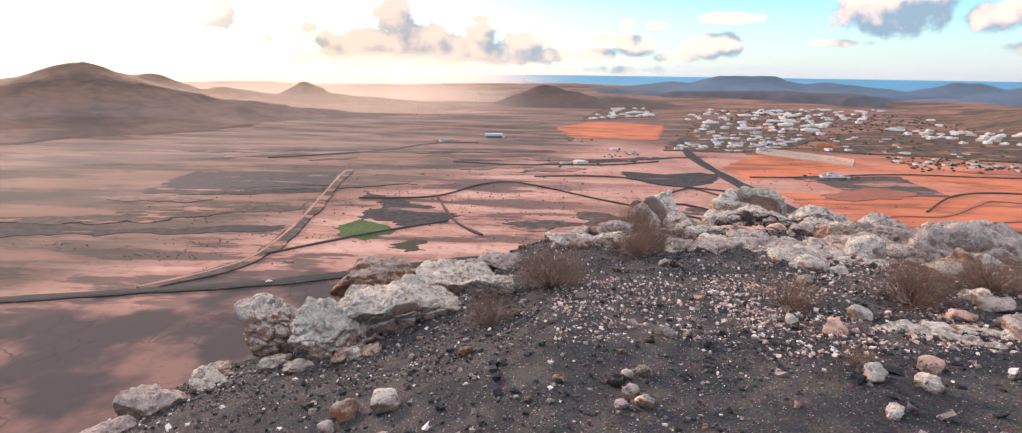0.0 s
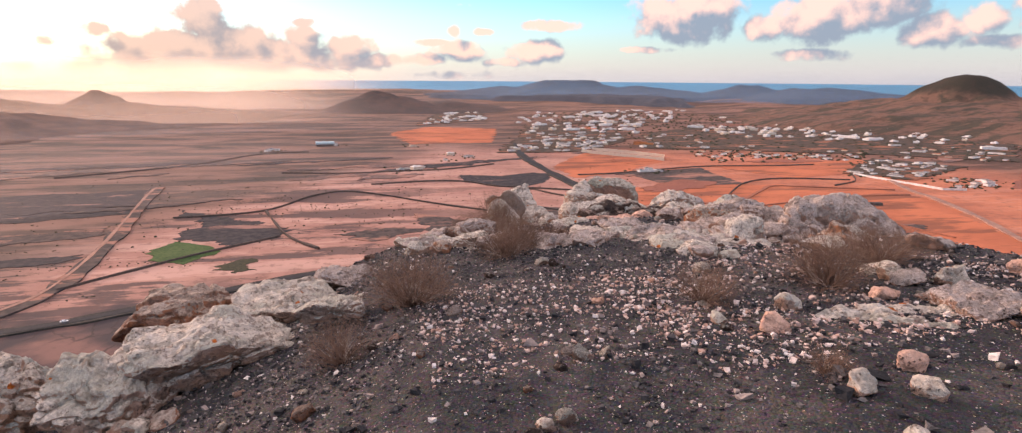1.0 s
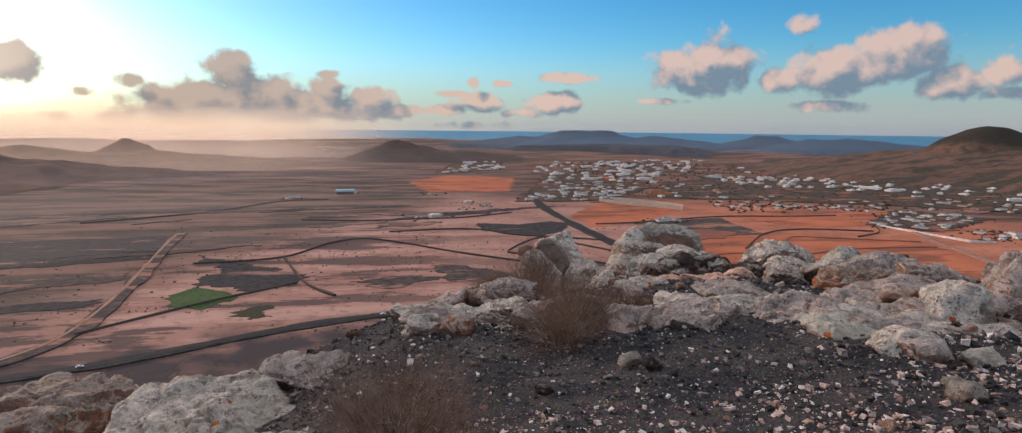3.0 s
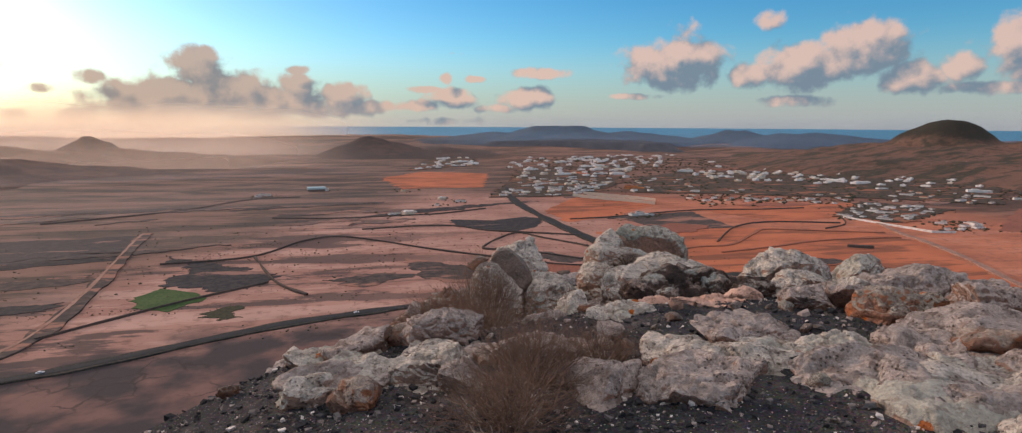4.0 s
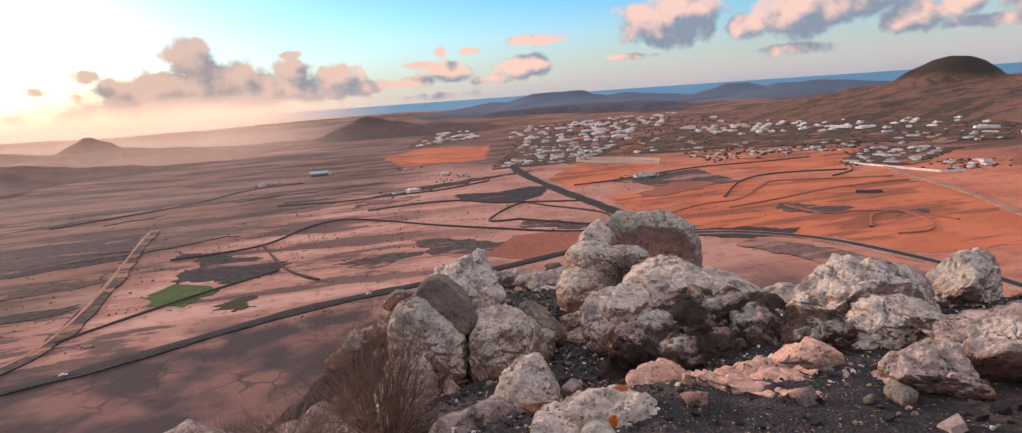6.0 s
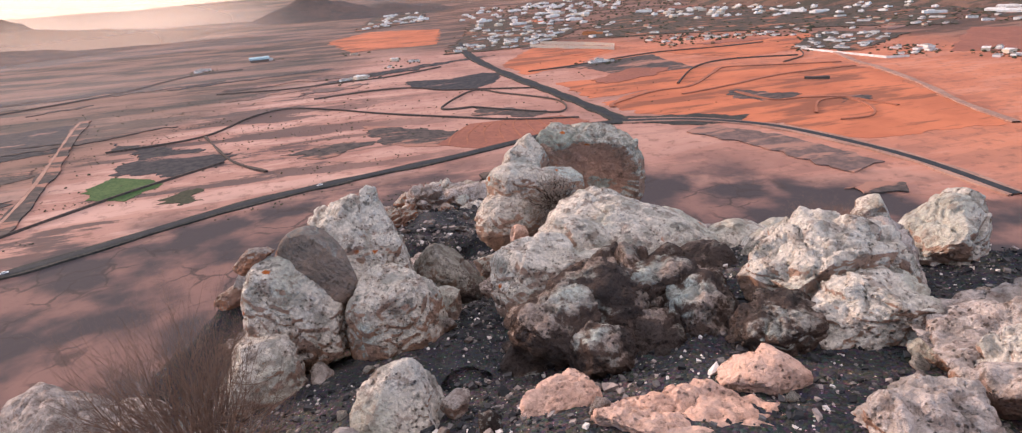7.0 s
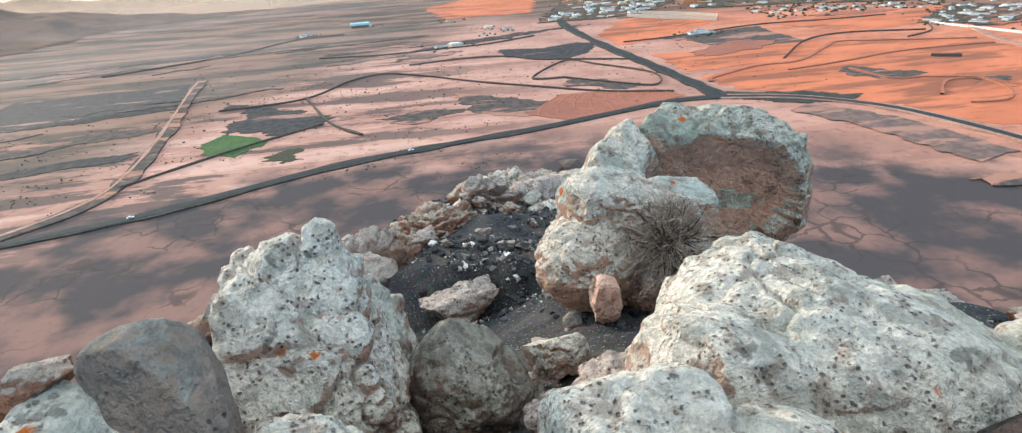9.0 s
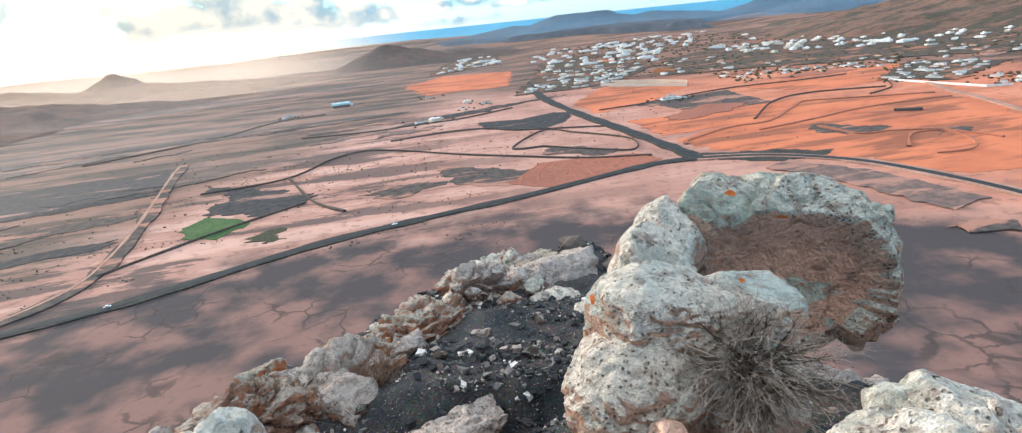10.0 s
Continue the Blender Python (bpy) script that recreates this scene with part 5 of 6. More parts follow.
crag("pointed white-lichened boulder among larger blocks", (2.66, 10.5, -0.85), [(2.68, 10.5, -0.85, 0.56, 0.5, 0.74), (2.70, 10.58, -0.5, 0.22, 0.2, 0.28)], "rock_pale", 14,
     [(2.52, 10.45, -0.335, -0.62, -0.12, 0.78), (2.36, 10.4, -0.6, -0.96, -0.1, 0.1), (2.87, 10.5, -0.48, 0.95, -0.05, 0.28), (2.70, 10.36, -0.50, 0.05, -0.78, 0.62), (2.7, 10.72, -0.35, 0, 0.8, 0.6)], detail=7, rough=0.9, cuts=6)
boulder("smooth bare grey boulder leaning on its neighbour", (2.41, 10.03, -0.46), (0.54, 0.36, 0.32), "rock_smooth", 15, -14, (0, 46), cuts=4, rough=0.45, blocks=0.02)
crag("lichened block under the smooth boulder", (2.2, 9.95, -0.72), [(2.18, 9.96, -0.68, 0.24, 0.25, 0.39), (2.36, 9.9, -0.80, 0.2, 0.2, 0.30)], "rock_pale", 17, [(2.3, 9.82, -0.5, 0.55, -0.4, 0.7), (2.1, 9.8, -0.6, -0.3, -0.95, 0.2)])
boulder("small rust-coloured block perched on a boulder", (2.05, 10.1, -0.36), (0.25, 0.22, 0.16), "rock_rust", 18, 10, (0, -12), cuts=9, rough=0.7, blocks=0.03)
crag("squat white-lichened block beside the gravel", (2.76, 9.82, -0.74), [(2.77, 9.80, -0.78, 0.29, 0.28, 0.36)], "rock_foot", 21, [(2.75, 9.8, -0.44, 0.05, -0.1, 1.0), (2.76, 9.56, -0.7, 0.0, -0.95, 0.25), (2.93, 9.8, -0.53, 0.7, -0.1, 0.7), (2.58, 9.8, -0.5, -0.75, 0, 0.65)])
# the gap's shade is in this boulder's material
crag("boulder coloured dark as shade between larger rocks", (3.2, 10.6, -1.1), [(3.2, 10.62, -1.08, 0.27, 0.24, 0.36)], "rock_shade", 23, [(3.32, 10.55, -0.93, 0.65, -0.25, 0.7), (3.15, 10.42, -1.0, -0.1, -0.9, 0.3)])
boulder("small pale stone wedged between boulders", (3.1, 10.02, -0.88), (0.22, 0.2, 0.28), "rock_pale", 24, 10, cuts=8, detail=4, blocks=0.03)
crag("huge pale lichened boulder with a rounded back", (4.35, 10.15, -0.9),
     [(4.38, 10.12, -0.78, 0.60, 0.5, 0.36), (4.38, 10.36, -0.68, 0.46, 0.38, 0.28), (3.92, 10.0, -0.76, 0.32, 0.36, 0.34), (4.74, 9.95, -0.92, 0.42, 0.42, 0.30)],
     "rock_pale", 27, [(4.1, 9.72, -0.62, -0.25, -0.9, 0.32), (4.85, 10.1, -0.62, 0.55, -0.1, 0.8)], [(4.0, 9.42, -0.92, 0.28)], detail=7, cuts=14, inner="rock_bare")
crag("pale block with rust stains at the foot of the huge boulder", (3.62, 9.75, -0.78), [(3.6, 9.78, -0.66, 0.28, 0.28, 0.32), (3.92, 9.68, -0.76, 0.27, 0.25, 0.25)], "rock_pale", 29, [(3.5, 9.55, -0.6, -0.5, -0.8, 0.3)])
crag("dark rock veined with white lichen", (4.4, 9.4, -0.75), [(4.3, 9.4, -0.72, 0.3, 0.22, 0.24), (4.55, 9.45, -0.74, 0.26, 0.24, 0.26)], "rock_dark", 30, [(4.4, 9.3, -0.52, 0.0, -0.3, 1.0)])
boulder("small angular pale block wedged in the gap", (3.58, 10.72, -1.03), (0.30, 0.24, 0.28), "rock_pale", 31, 35, (0, -10), cuts=9, blocks=0.03)
boulder("small upright stone below the stepped boulder", (3.92, 11.16, -1.06), (0.18, 0.16, 0.28), "rock_peach", 33, 10, cuts=8, blocks=0.03)
crag("angular block standing on gravel", (2.72, 8.68, -0.55), [(2.72, 8.7, -0.57, 0.24, 0.19, 0.24)], "rock_pale", 35, [(2.68, 8.62, -0.46, -0.2, -0.7, 0.7), (2.8, 8.66, -0.52, 0.9, -0.2, 0.4)])
boulder("small grey stone beside the angular block", (2.9, 8.68, -0.58), (0.14, 0.12, 0.18), "rock", 36, 28, cuts=8, detail=4)
boulder("low pink block on dark gravel", (2.28, 8.52, -0.58), (0.54, 0.36, 0.32), "rock", 37, -10, cuts=8, blocks=0.03)
boulder("low pale rock below the cluster", (2.06, 9.58, -0.84), (0.48, 0.42, 0.44), "rock_pale", 38, 14, cuts=8, blocks=0.03)
crag("broad pale slab rock beside the huge boulder", (5.35, 9.55, -0.88), [(5.15, 9.52, -0.82, 0.42, 0.34, 0.30), (5.6, 9.5, -0.86, 0.46, 0.36, 0.28)], "rock_pale", 39, [(5.3, 9.5, -0.58, 0.06, -0.12, 1.0), (4.82, 9.5, -0.8, -0.95, -0.2, 0.2)])
crag("pale rock at the edge of the drop", (5.4, 10.05, -1.0), [(5.2, 10.0, -0.98, 0.34, 0.3, 0.30), (5.62, 10.02, -1.02, 0.36, 0.3, 0.28)], "rock_pale", 40)
boulder("tall pale block standing on the slope", (7.75, 11.05, -2.05), (0.8, 0.7, 1.6), "rock_pale", 42, 24, cuts=8, detail=6, rough=0.6)
boulder("rounded lichened rock above the drop", (5.65, 8.95, -0.5), (0.95, 0.7, 0.6), "rock_pale", 41, 8, cuts=8, detail=6)
boulder("knobbly rock with pale crust", (4.55, 8.3, -0.30), (0.62, 0.52, 0.42), "rock_pale", 43, 0, cuts=9, detail=6)
boulder("knobbly grey rock with pale crust", (4.95, 8.75, -0.42), (0.6, 0.5, 0.5), "rock", 44, 50, cuts=9, detail=6)
boulder("dark rock with a pale chipped top", (4.22, 8.4, -0.4), (0.44, 0.4, 0.34), "rock_dark", 45, 22, cuts=8, detail=6)
boulder("low craggy rock among dark gravel", (4.15, 7.7, -0.24), (0.46, 0.42, 0.28), "rock", 47, -16, cuts=9, detail=6)
boulder("low craggy rock on the rim", (4.52, 7.75, -0.22), (0.40, 0.36, 0.32), "rock_pale", 49, 40, cuts=9, detail=6)
# dark rubble pile and peach slabs
for x, y, z, w, s in ((3.42, 8.92, -0.46, 0.3, 51), (3.68, 8.98, -0.44, 0.34, 52), (3.95, 8.95, -0.42, 0.3, 53), (4.1, 8.75, -0.42, 0.28, 54), (3.8, 8.7, -0.46, 0.24, 55), (3.55, 8.72, -0.47, 0.22, 56)):
    boulder("dark rough basalt rubble on the summit", (x, y, z), (w * 1.75, w * 1.4, w * 1.2), "rock_dark", s, s * 37, cuts=9, name="rubble")
crag("dark rough basalt bedrock below the huge boulder", (3.85, 9.2, -0.72), [(3.48, 9.05, -0.64, 0.36, 0.28, 0.23), (3.95, 9.2, -0.58, 0.42, 0.30, 0.27), (4.32, 9.12, -0.70, 0.32, 0.25, 0.22)], "rock_dark", 50, rough=1.5, blocks=0.10, cuts=9)
boulder("fresh peach-coloured break on dark bedrock", (3.80, 8.92, -0.47), (0.40, 0.12, 0.24), "rock_peach", 57, 6, (-32, 4), detail=5, cuts=6, rough=1.3)
boulder("freshly broken peach-coloured stone on the summit", (3.22, 8.38, level(3.22, 8.38) + 0.01), (0.32, 0.2, 0.14), "rock_peach", 58, 10, detail=5, flat=0.5)
boulder("worn peach-coloured bedrock slab on the summit", (3.5, 8.02, level(3.5, 8.02) - 0.035), (0.78, 0.40, 0.13), "rock_peach", 59, -40, detail=6, cuts=6, flat=0.9, rough=1.2)
boulder("peach-coloured block with flat top", (3.88, 8.12, level(3.88, 8.12) + 0.02), (0.30, 0.2, 0.18), "rock_peach", 60, -6, detail=4, flat=0.6)
# rocks along the left rim
boulder("long pale slab low on the slope", (0.2, 11.35, -2.1), (1.46, 1.12, 0.53), "rock", 61, 18, cuts=7, detail=6)
boulder("low pale rock on the rim", (0.85, 7.22, -0.42), (0.92, 0.72, 0.36), "rock_pale", 63, 14, cuts=8, detail=6)
boulder("low pale rock on the rim", (1.27, 7.26, -0.34), (0.59, 0.50, 0.32), "rock_pale", 65, -20, cuts=8, detail=6)
boulder("craggy rock on the rim", (1.48, 7.95, -0.42), (0.59, 0.53, 0.44), "rock", 67, 33, cuts=9, detail=6)
boulder("small pink rock on the summit", (1.46, 7.0, -0.3), (0.37, 0.33, 0.21), "rock", 69, 5, cuts=9, detail=6)
boulder("small pale rock half buried", (1.15, 6.9, -0.38), (0.44, 0.38, 0.19), "rock_pale", 71, 50, cuts=9, detail=6)
boulder("low pinkish outcrop on the summit", (1.92, 7.35, -0.33), (0.88, 0.72, 0.32), "rock", 73, -6, cuts=8, detail=6)
boulder("reddish rock half buried in gravel", (2.1, 6.5, -0.2), (0.61, 0.50, 0.27), "rock", 75, 16, cuts=8, detail=6)
boulder("pale rock beside dark gravel", (2.78, 7.9, -0.46), (0.73, 0.62, 0.46), "rock_pale", 77, -24, cuts=9, detail=6)
boulder("low pale rock on the summit", (2.5, 6.3, -0.14), (0.68, 0.55, 0.25), "rock", 79, 9, cuts=8, detail=6)
boulder("long low outcrop with pale crust", (2.85, 6.55, -0.14), (1.05, 0.75, 0.27), "rock_pale", 81, -12, cuts=7, detail=6)
boulder("low rock with pink fracture", (3.15, 6.95, -0.15), (0.76, 0.62, 0.29), "rock", 83, 21, cuts=9, detail=6)
boulder("low rock in gravel on the summit", (3.35, 6.5, -0.11), (0.61, 0.53, 0.23), "rock_pale", 85, 44, cuts=9, detail=6)
boulder("large low outcrop on the summit", (3.25, 5.95, -0.04), (0.98, 0.78, 0.29), "rock", 87, -30, cuts=7, detail=6)
boulder("upright craggy rock on the crest", (4.6, 8.75, -0.34), (0.84, 0.72, 0.52), "rock_pale", 89, 12, cuts=10, detail=6)
boulder("broad grey outcrop on the crest", (4.95, 7.75, -0.26), (1.28, 1.00, 0.50), "rock", 91, -8, cuts=8, detail=6)
boulder("flat rock with bright orange lichen", (4.5, 7.1, -0.14), (0.85, 0.62, 0.32), "rock_orange", 93, 4, cuts=8, detail=6)
boulder("grey boulder on the rocky rim", (5.05, 6.95, -0.18), (0.88, 0.75, 0.53), "rock", 95, 26, cuts=8, detail=6)
boulder("large grey boulder on the rocky rim", (5.42, 5.9, -0.08), (1.59, 1.12, 0.89), "rock", 97, -6, cuts=8, detail=6)
boulder("grey outcrop behind the rim boulder", (5.5, 7.3, -0.36), (1.22, 1.00, 0.53), "rock", 99, 15, cuts=8, detail=6)
boulder("pale-topped brown boulder below the gravel slope", (-2.78, 5.6, -1.0), (0.85, 0.78, 0.70), "rock_foot", 101, 12, cuts=9, detail=6)
boulder("pale boulder below the gravel slope", (-1.9, 4.95, -0.72), (1.10, 0.88, 0.65), "rock_pale", 103, -22, cuts=9, detail=6)
boulder("brown-sided boulder at the edge of the drop", (-1.85, 7.2, -0.95), (1.59, 1.25, 0.76), "rock_rust", 105, 10, cuts=8, detail=6)
boulder("long pale lichened rock at the edge", (-1.1, 5.15, -0.58), (1.46, 1.06, 0.58), "rock_pale", 107, 24, cuts=8, detail=6)
boulder("low pale outcrop at the edge", (-0.68, 6.45, -0.66), (1.22, 0.94, 0.36), "rock_pale", 109, 10, cuts=8, detail=6)
boulder("small pale rock at the edge", (-0.15, 5.15, -0.24), (0.63, 0.50, 0.23), "rock_pale", 111, 0, cuts=9, detail=6)
boulder("low pale rock beyond the gravel", (-0.1, 6.9, -0.56), (0.76, 0.62, 0.27), "rock", 112, 30, cuts=8, detail=6)
boulder("low pale rock beyond the gravel", (0.75, 7.95, -0.56), (0.81, 0.62, 0.32), "rock_pale", 114, -14, cuts=8, detail=6)
boulder("broad flat outcrop with pale crust", (3.6, 5.75, -0.06), (1.34, 1.12, 0.25), "rock_pale", 113, -12, cuts=6, flat=0.5)
boulder("broad flat outcrop with pink crust", (4.2, 6.35, -0.12), (1.16, 1.00, 0.29), "rock", 115, 24, cuts=7, flat=0.4)
boulder("long low outcrop in the gravel", (3.3, 2.9, 0.26), (1.10, 0.50, 0.17), "rock_pale", 117, -8, cuts=7, detail=6)
boulder("long low outcrop in the gravel", (3.9, 3.1, 0.28), (0.85, 0.62, 0.21), "rock", 119, 12, cuts=7, detail=6)
for x, y, w, turn, mat in ((-3.55, 4.35, 0.8, 20, "rock"), (-3.15, 4.75, 0.6, -10, "rock_pale"), (-3.75, 3.9, 0.55, 40, "rock"), (-3.3, 5.25, 0.5, 0, "rock"), (-2.5, 4.85, 0.45, 30, "rock_foot"), (-2.2, 5.6, 0.5, 10, "rock_foot")):
    boulder("low pale rock along the gravel's edge", (x, y, level(x, y) + w * 0.06), (w, w * 0.7, w * 0.42), mat, int(-x * 71), turn, cuts=9, detail=5)
# craggy outcrop between and round the larger rocks
SADDLE = [(3.55, 8.1, 0.6), (3.1, 7.7, 0.5), (2.8, 7.1, 0.35), (4.0, 7.0, 0.5), (4.35, 6.75, 0.4)]
KEEP_OFF = [(0.4, 2.0), (0.9, 3.6), (1.3, 4.5), (1.7, 5.2), (1.2, 5.6), (0.3, 3.4)]


def outcrop(count, corners, low, high, seed, mats=("rock", "rock", "rock_pale", "rock_rust")):
    rng = random.Random(seed)
    (ax, ay), (bx, by), (cx, cy), (dx, dy) = corners
    for k in range(count):
        u, v = rng.random(), rng.random()
        x = (1 - u) * (1 - v) * ax + u * (1 - v) * bx + u * v * cx + (1 - u) * v * dx
        y = (1 - u) * (1 - v) * ay + u * (1 - v) * by + u * v * cy + (1 - u) * v * dy
        w = low + (high - low) * rng.random() ** 1.6
        if any(math.hypot(x - px, y - py) < 0.7 for px, py in KEEP_OFF) or any(math.hypot(x - px, y - py) < pr for px, py, pr in SADDLE):
            continue
        boulder("craggy tuff rock of the summit outcrop", (x, y, level(x, y) + w * 0.08), (w, w * rng.uniform(0.6, 0.95), w * rng.uniform(0.4, 0.75)), rng.choice(mats), seed * 40 + k, rng.uniform(0, 360), (rng.uniform(-14, 14), rng.uniform(-14, 14)), detail=4, cuts=10, strata=0.6, name="rock")


outcrop(30, [(1.9, 7.0), (5.3, 6.4), (5.4, 8.6), (2.6, 8.4)], 0.18, 0.5, 3)
outcrop(22, [(3.0, 4.9), (5.6, 5.0), (5.6, 6.4), (2.8, 6.2)], 0.18, 0.6, 5)
outcrop(26, [(0.2, 6.6), (0.9, 6.6), (2.1, 9.6), (1.4, 9.6)], 0.2, 0.55, 7)
outcrop(16, [(-2.2, 4.2), (-1.2, 4.2), (0.3, 7.2), (-1.2, 7.4)], 0.2, 0.55, 9)
outcrop(20, [(1.9, 9.4), (5.6, 9.0), (5.7, 11.4), (2.2, 11.2)], 0.18, 0.42, 11)
outcrop(12, [(3.2, 2.2), (5.2, 2.4), (5.4, 4.8), (3.6, 4.2)], 0.14, 0.4, 13, ("rock", "rock_pale", "rock_peach"))
# ledge below the spur
boulder("grey craggy crest of the lower ledge", (4.2, 15.1, -2.15), (1.4, 1.0, 0.75), "rock", 121, 14, cuts=9)
boulder("rust-stained rock of the lower ledge", (3.3, 14.0, -2.08), (1.0, 0.7, 0.45), "rock_rust", 123, -10, cuts=9)
boulder("pale flat stone on the ledge", (4.25, 14.35, -1.98), (0.5, 0.36, 0.24), "rock_pale", 125, 4, cuts=8, detail=4)
boulder("small grey stone on the ledge", (4.4, 13.75, -1.88), (0.28, 0.24, 0.28), "rock_pale", 127, 30, cuts=9, detail=4)
boulder("rust-stained rock at the edge of the ledge", (2.75, 13.0, -1.95), (0.6, 0.5, 0.36), "rock_rust", 129, 0, cuts=9)
boulder("lichened rock on the ledge", (3.2, 12.5, -1.78), (0.6, 0.45, 0.3), "rock", 131, 22, cuts=9)
boulder("craggy rock at the ledge's outer edge", (2.9, 14.6, -2.35), (0.9, 0.7, 0.6), "rock", 133, -30, cuts=9)
boulder("craggy rock at the ledge's outer edge", (3.6, 15.6, -2.35), (0.9, 0.7, 0.6), "rock", 135, 40, cuts=9)
for x, y, w, turn, mat in ((1.95, 12.75, 1.2, 42, "rock_rust"), (2.5, 13.3, 1.1, 50, "rock"), (3.05, 14.0, 1.3, 46, "rock_orange"), (3.6, 14.75, 1.2, 52, "rock"), (4.0, 15.4, 1.1, 30, "rock_pale"), (1.55, 12.3, 0.9, 35, "rock")):
    boulder("rugged lichened bedrock along the ledge's rim", (x, y, level(x, y) + 0.05), (w * 0.8, w * 0.55, w * 0.42), mat, int(x * 53), turn, (4, 8), cuts=10, detail=6, strata=0.8, rough=1.5, blocks=0.12)
outcrop(110, [(1.3, 12.6), (2.3, 12.6), (4.6, 15.6), (3.5, 16.2)], 0.10, 0.50, 15, ("rock_pale", "rock", "rock_rust", "rock_orange", "rock"))
outcrop(18, [(2.3, 12.4), (5.0, 12.8), (5.0, 15.6), (3.4, 14.6)], 0.1, 0.3, 17, ("rock", "rock_rust", "rock_pale", "rock_dark"))
outcrop(26, [(5.4, 9.2), (6.2, 9.2), (6.0, 13.0), (5.2, 13.0)], 0.15, 0.5, 19, ("rock", "rock_rust", "rock"))
# single stones lying on the gravel
for x, y, w, mat in ((2.28, 2.2, 0.16, "rock_foot"), (2.5, 2.08, 0.15, "rock_foot"), (2.64, 2.32, 0.15, "rock_peach"), (0.95, 2.49, 0.10, "rock_pale"), (2.26, 3.31, 0.12, "rock_pale"), (2.45, 3.04, 0.18, "rock_peach"), (2.75, 3.35, 0.2, "rock_pale"), (-0.92, 2.66, 0.22, "rock_rust"), (-0.64, 2.6, 0.26, "rock_pale"), (-1.0, 2.5, 0.14, "rock"), (0.93, 2.2, 0.13, "rock"), (1.0, 2.06, 0.12, "rock_pale"), (0.86, 2.08, 0.09, "rock"), (2.18, 1.82, 0.12, "rock_pale"), (2.95, 1.75, 0.16, "rock_pale"), (3.1, 2.1, 0.12, "rock_peach")):
    boulder("loose pale stone lying on dark gravel", (x, y, level(x, y) + w * 0.2), (w, w * 0.85, w * 0.75), mat, int(x * 100 + y * 10) % 97 + 5, x * 200, detail=3, cuts=9, name="stone")

# ---- loose stones and gravel ----
def stone_cloud(name, label, count, area, sizes, seed, mat, sink=0.25, density=None):
    """Uncountable small stones as one mesh: eight-cornered chips, each turned and squashed its own way."""
    rng = np.random.RandomState(seed)
    base = np.array([(-1, -1, -1), (1, -1, -1), (1, 1, -1), (-1, 1, -1), (-1, -1, 1), (1, -1, 1), (1, 1, 1), (-1, 1, 1)], float) * 0.5
    quad = np.array([(0, 3, 2, 1), (4, 5, 6, 7), (0, 1, 5, 4), (1, 2, 6, 5), (2, 3, 7, 6), (3, 0, 4, 7)])
    x0, x1, y0, y1 = area
    x, y = rng.uniform(x0, x1, count), rng.uniform(y0, y1, count)
    keep = fbm(np.stack([x, y, 0 * x], -1) * 1.1, 3, seed) > rng.uniform(-0.9, 0.5, count)
    left = np.interp(y, [-12, 0, 3, 5, 6, 8, 10, 12, 12.5, 17], [-6, -4.6, -4.2, -3.8, -2.7, -0.4, 1.3, 2.0, 2.2, 2.4])
    keep &= x > left - 0.6
    x, y = x[keep], y[keep]
    n = len(x)
    s = sizes[0] * (sizes[1] / sizes[0]) ** (rng.random(n) ** 2.2)
    p = base[None] * (1 + rng.uniform(-0.45, 0.3, (n, 8, 1))) + rng.uniform(-0.16, 0.16, (n, 8, 3))
    p = p * (s[:, None] * np.stack([np.ones(n), rng.uniform(0.55, 1, n), rng.uniform(0.35, 0.8, n)], -1))[:, None]
    a, b = rng.uniform(0, 6.28, n), rng.uniform(-0.5, 0.5, n)
    px = p[..., 0] * np.cos(b)[:, None] + p[..., 2] * np.sin(b)[:, None]
    pz = -p[..., 0] * np.sin(b)[:, None] + p[..., 2] * np.cos(b)[:, None]
    qx = px * np.cos(a)[:, None] - p[..., 1] * np.sin(a)[:, None]
    qy = px * np.sin(a)[:, None] + p[..., 1] * np.cos(a)[:, None]
    z = ground_height(x, y)
    verts = np.stack([qx + x[:, None], qy + y[:, None], pz + (z + s * sink)[:, None]], -1).reshape(-1, 3)
    faces = (quad[None] + (np.arange(n) * 8)[:, None, None]).reshape(-1, 4)
    return tagged(mesh_object(name, verts, faces, mat), label, "gravel", kind="stuff")


stone_cloud("gravel", "dark volcanic gravel with pale chips", 95000, (-4.2, 6.2, 0.2, 10.5), (0.007, 0.03), 11, M["gravel"])
stone_cloud("pebbles", "scattered pale and dark pebbles on the gravel", 6000, (-4.2, 6.2, 0.0, 12.2), (0.02, 0.06), 12, M["gravel"])
stone_cloud("pale_chips", "litter of pinkish white stone chips", 3200, (0.5, 2.4, 3.0, 5.2), (0.006, 0.03), 14, M["pale_chips"])
stone_cloud("pale_litter", "litter of pink broken stone between the outcrops", 12000, (1.9, 5.4, 2.6, 5.6), (0.006, 0.032), 15, M["pale_chips"])
stone_cloud("ledge_gravel", "dark gravel and chips on the lower ledge", 14000, (2.2, 5.4, 12.0, 16.8), (0.012, 0.06), 13, M["gravel"])

# loose stones that one could pick up, each its own thing
STONES = []
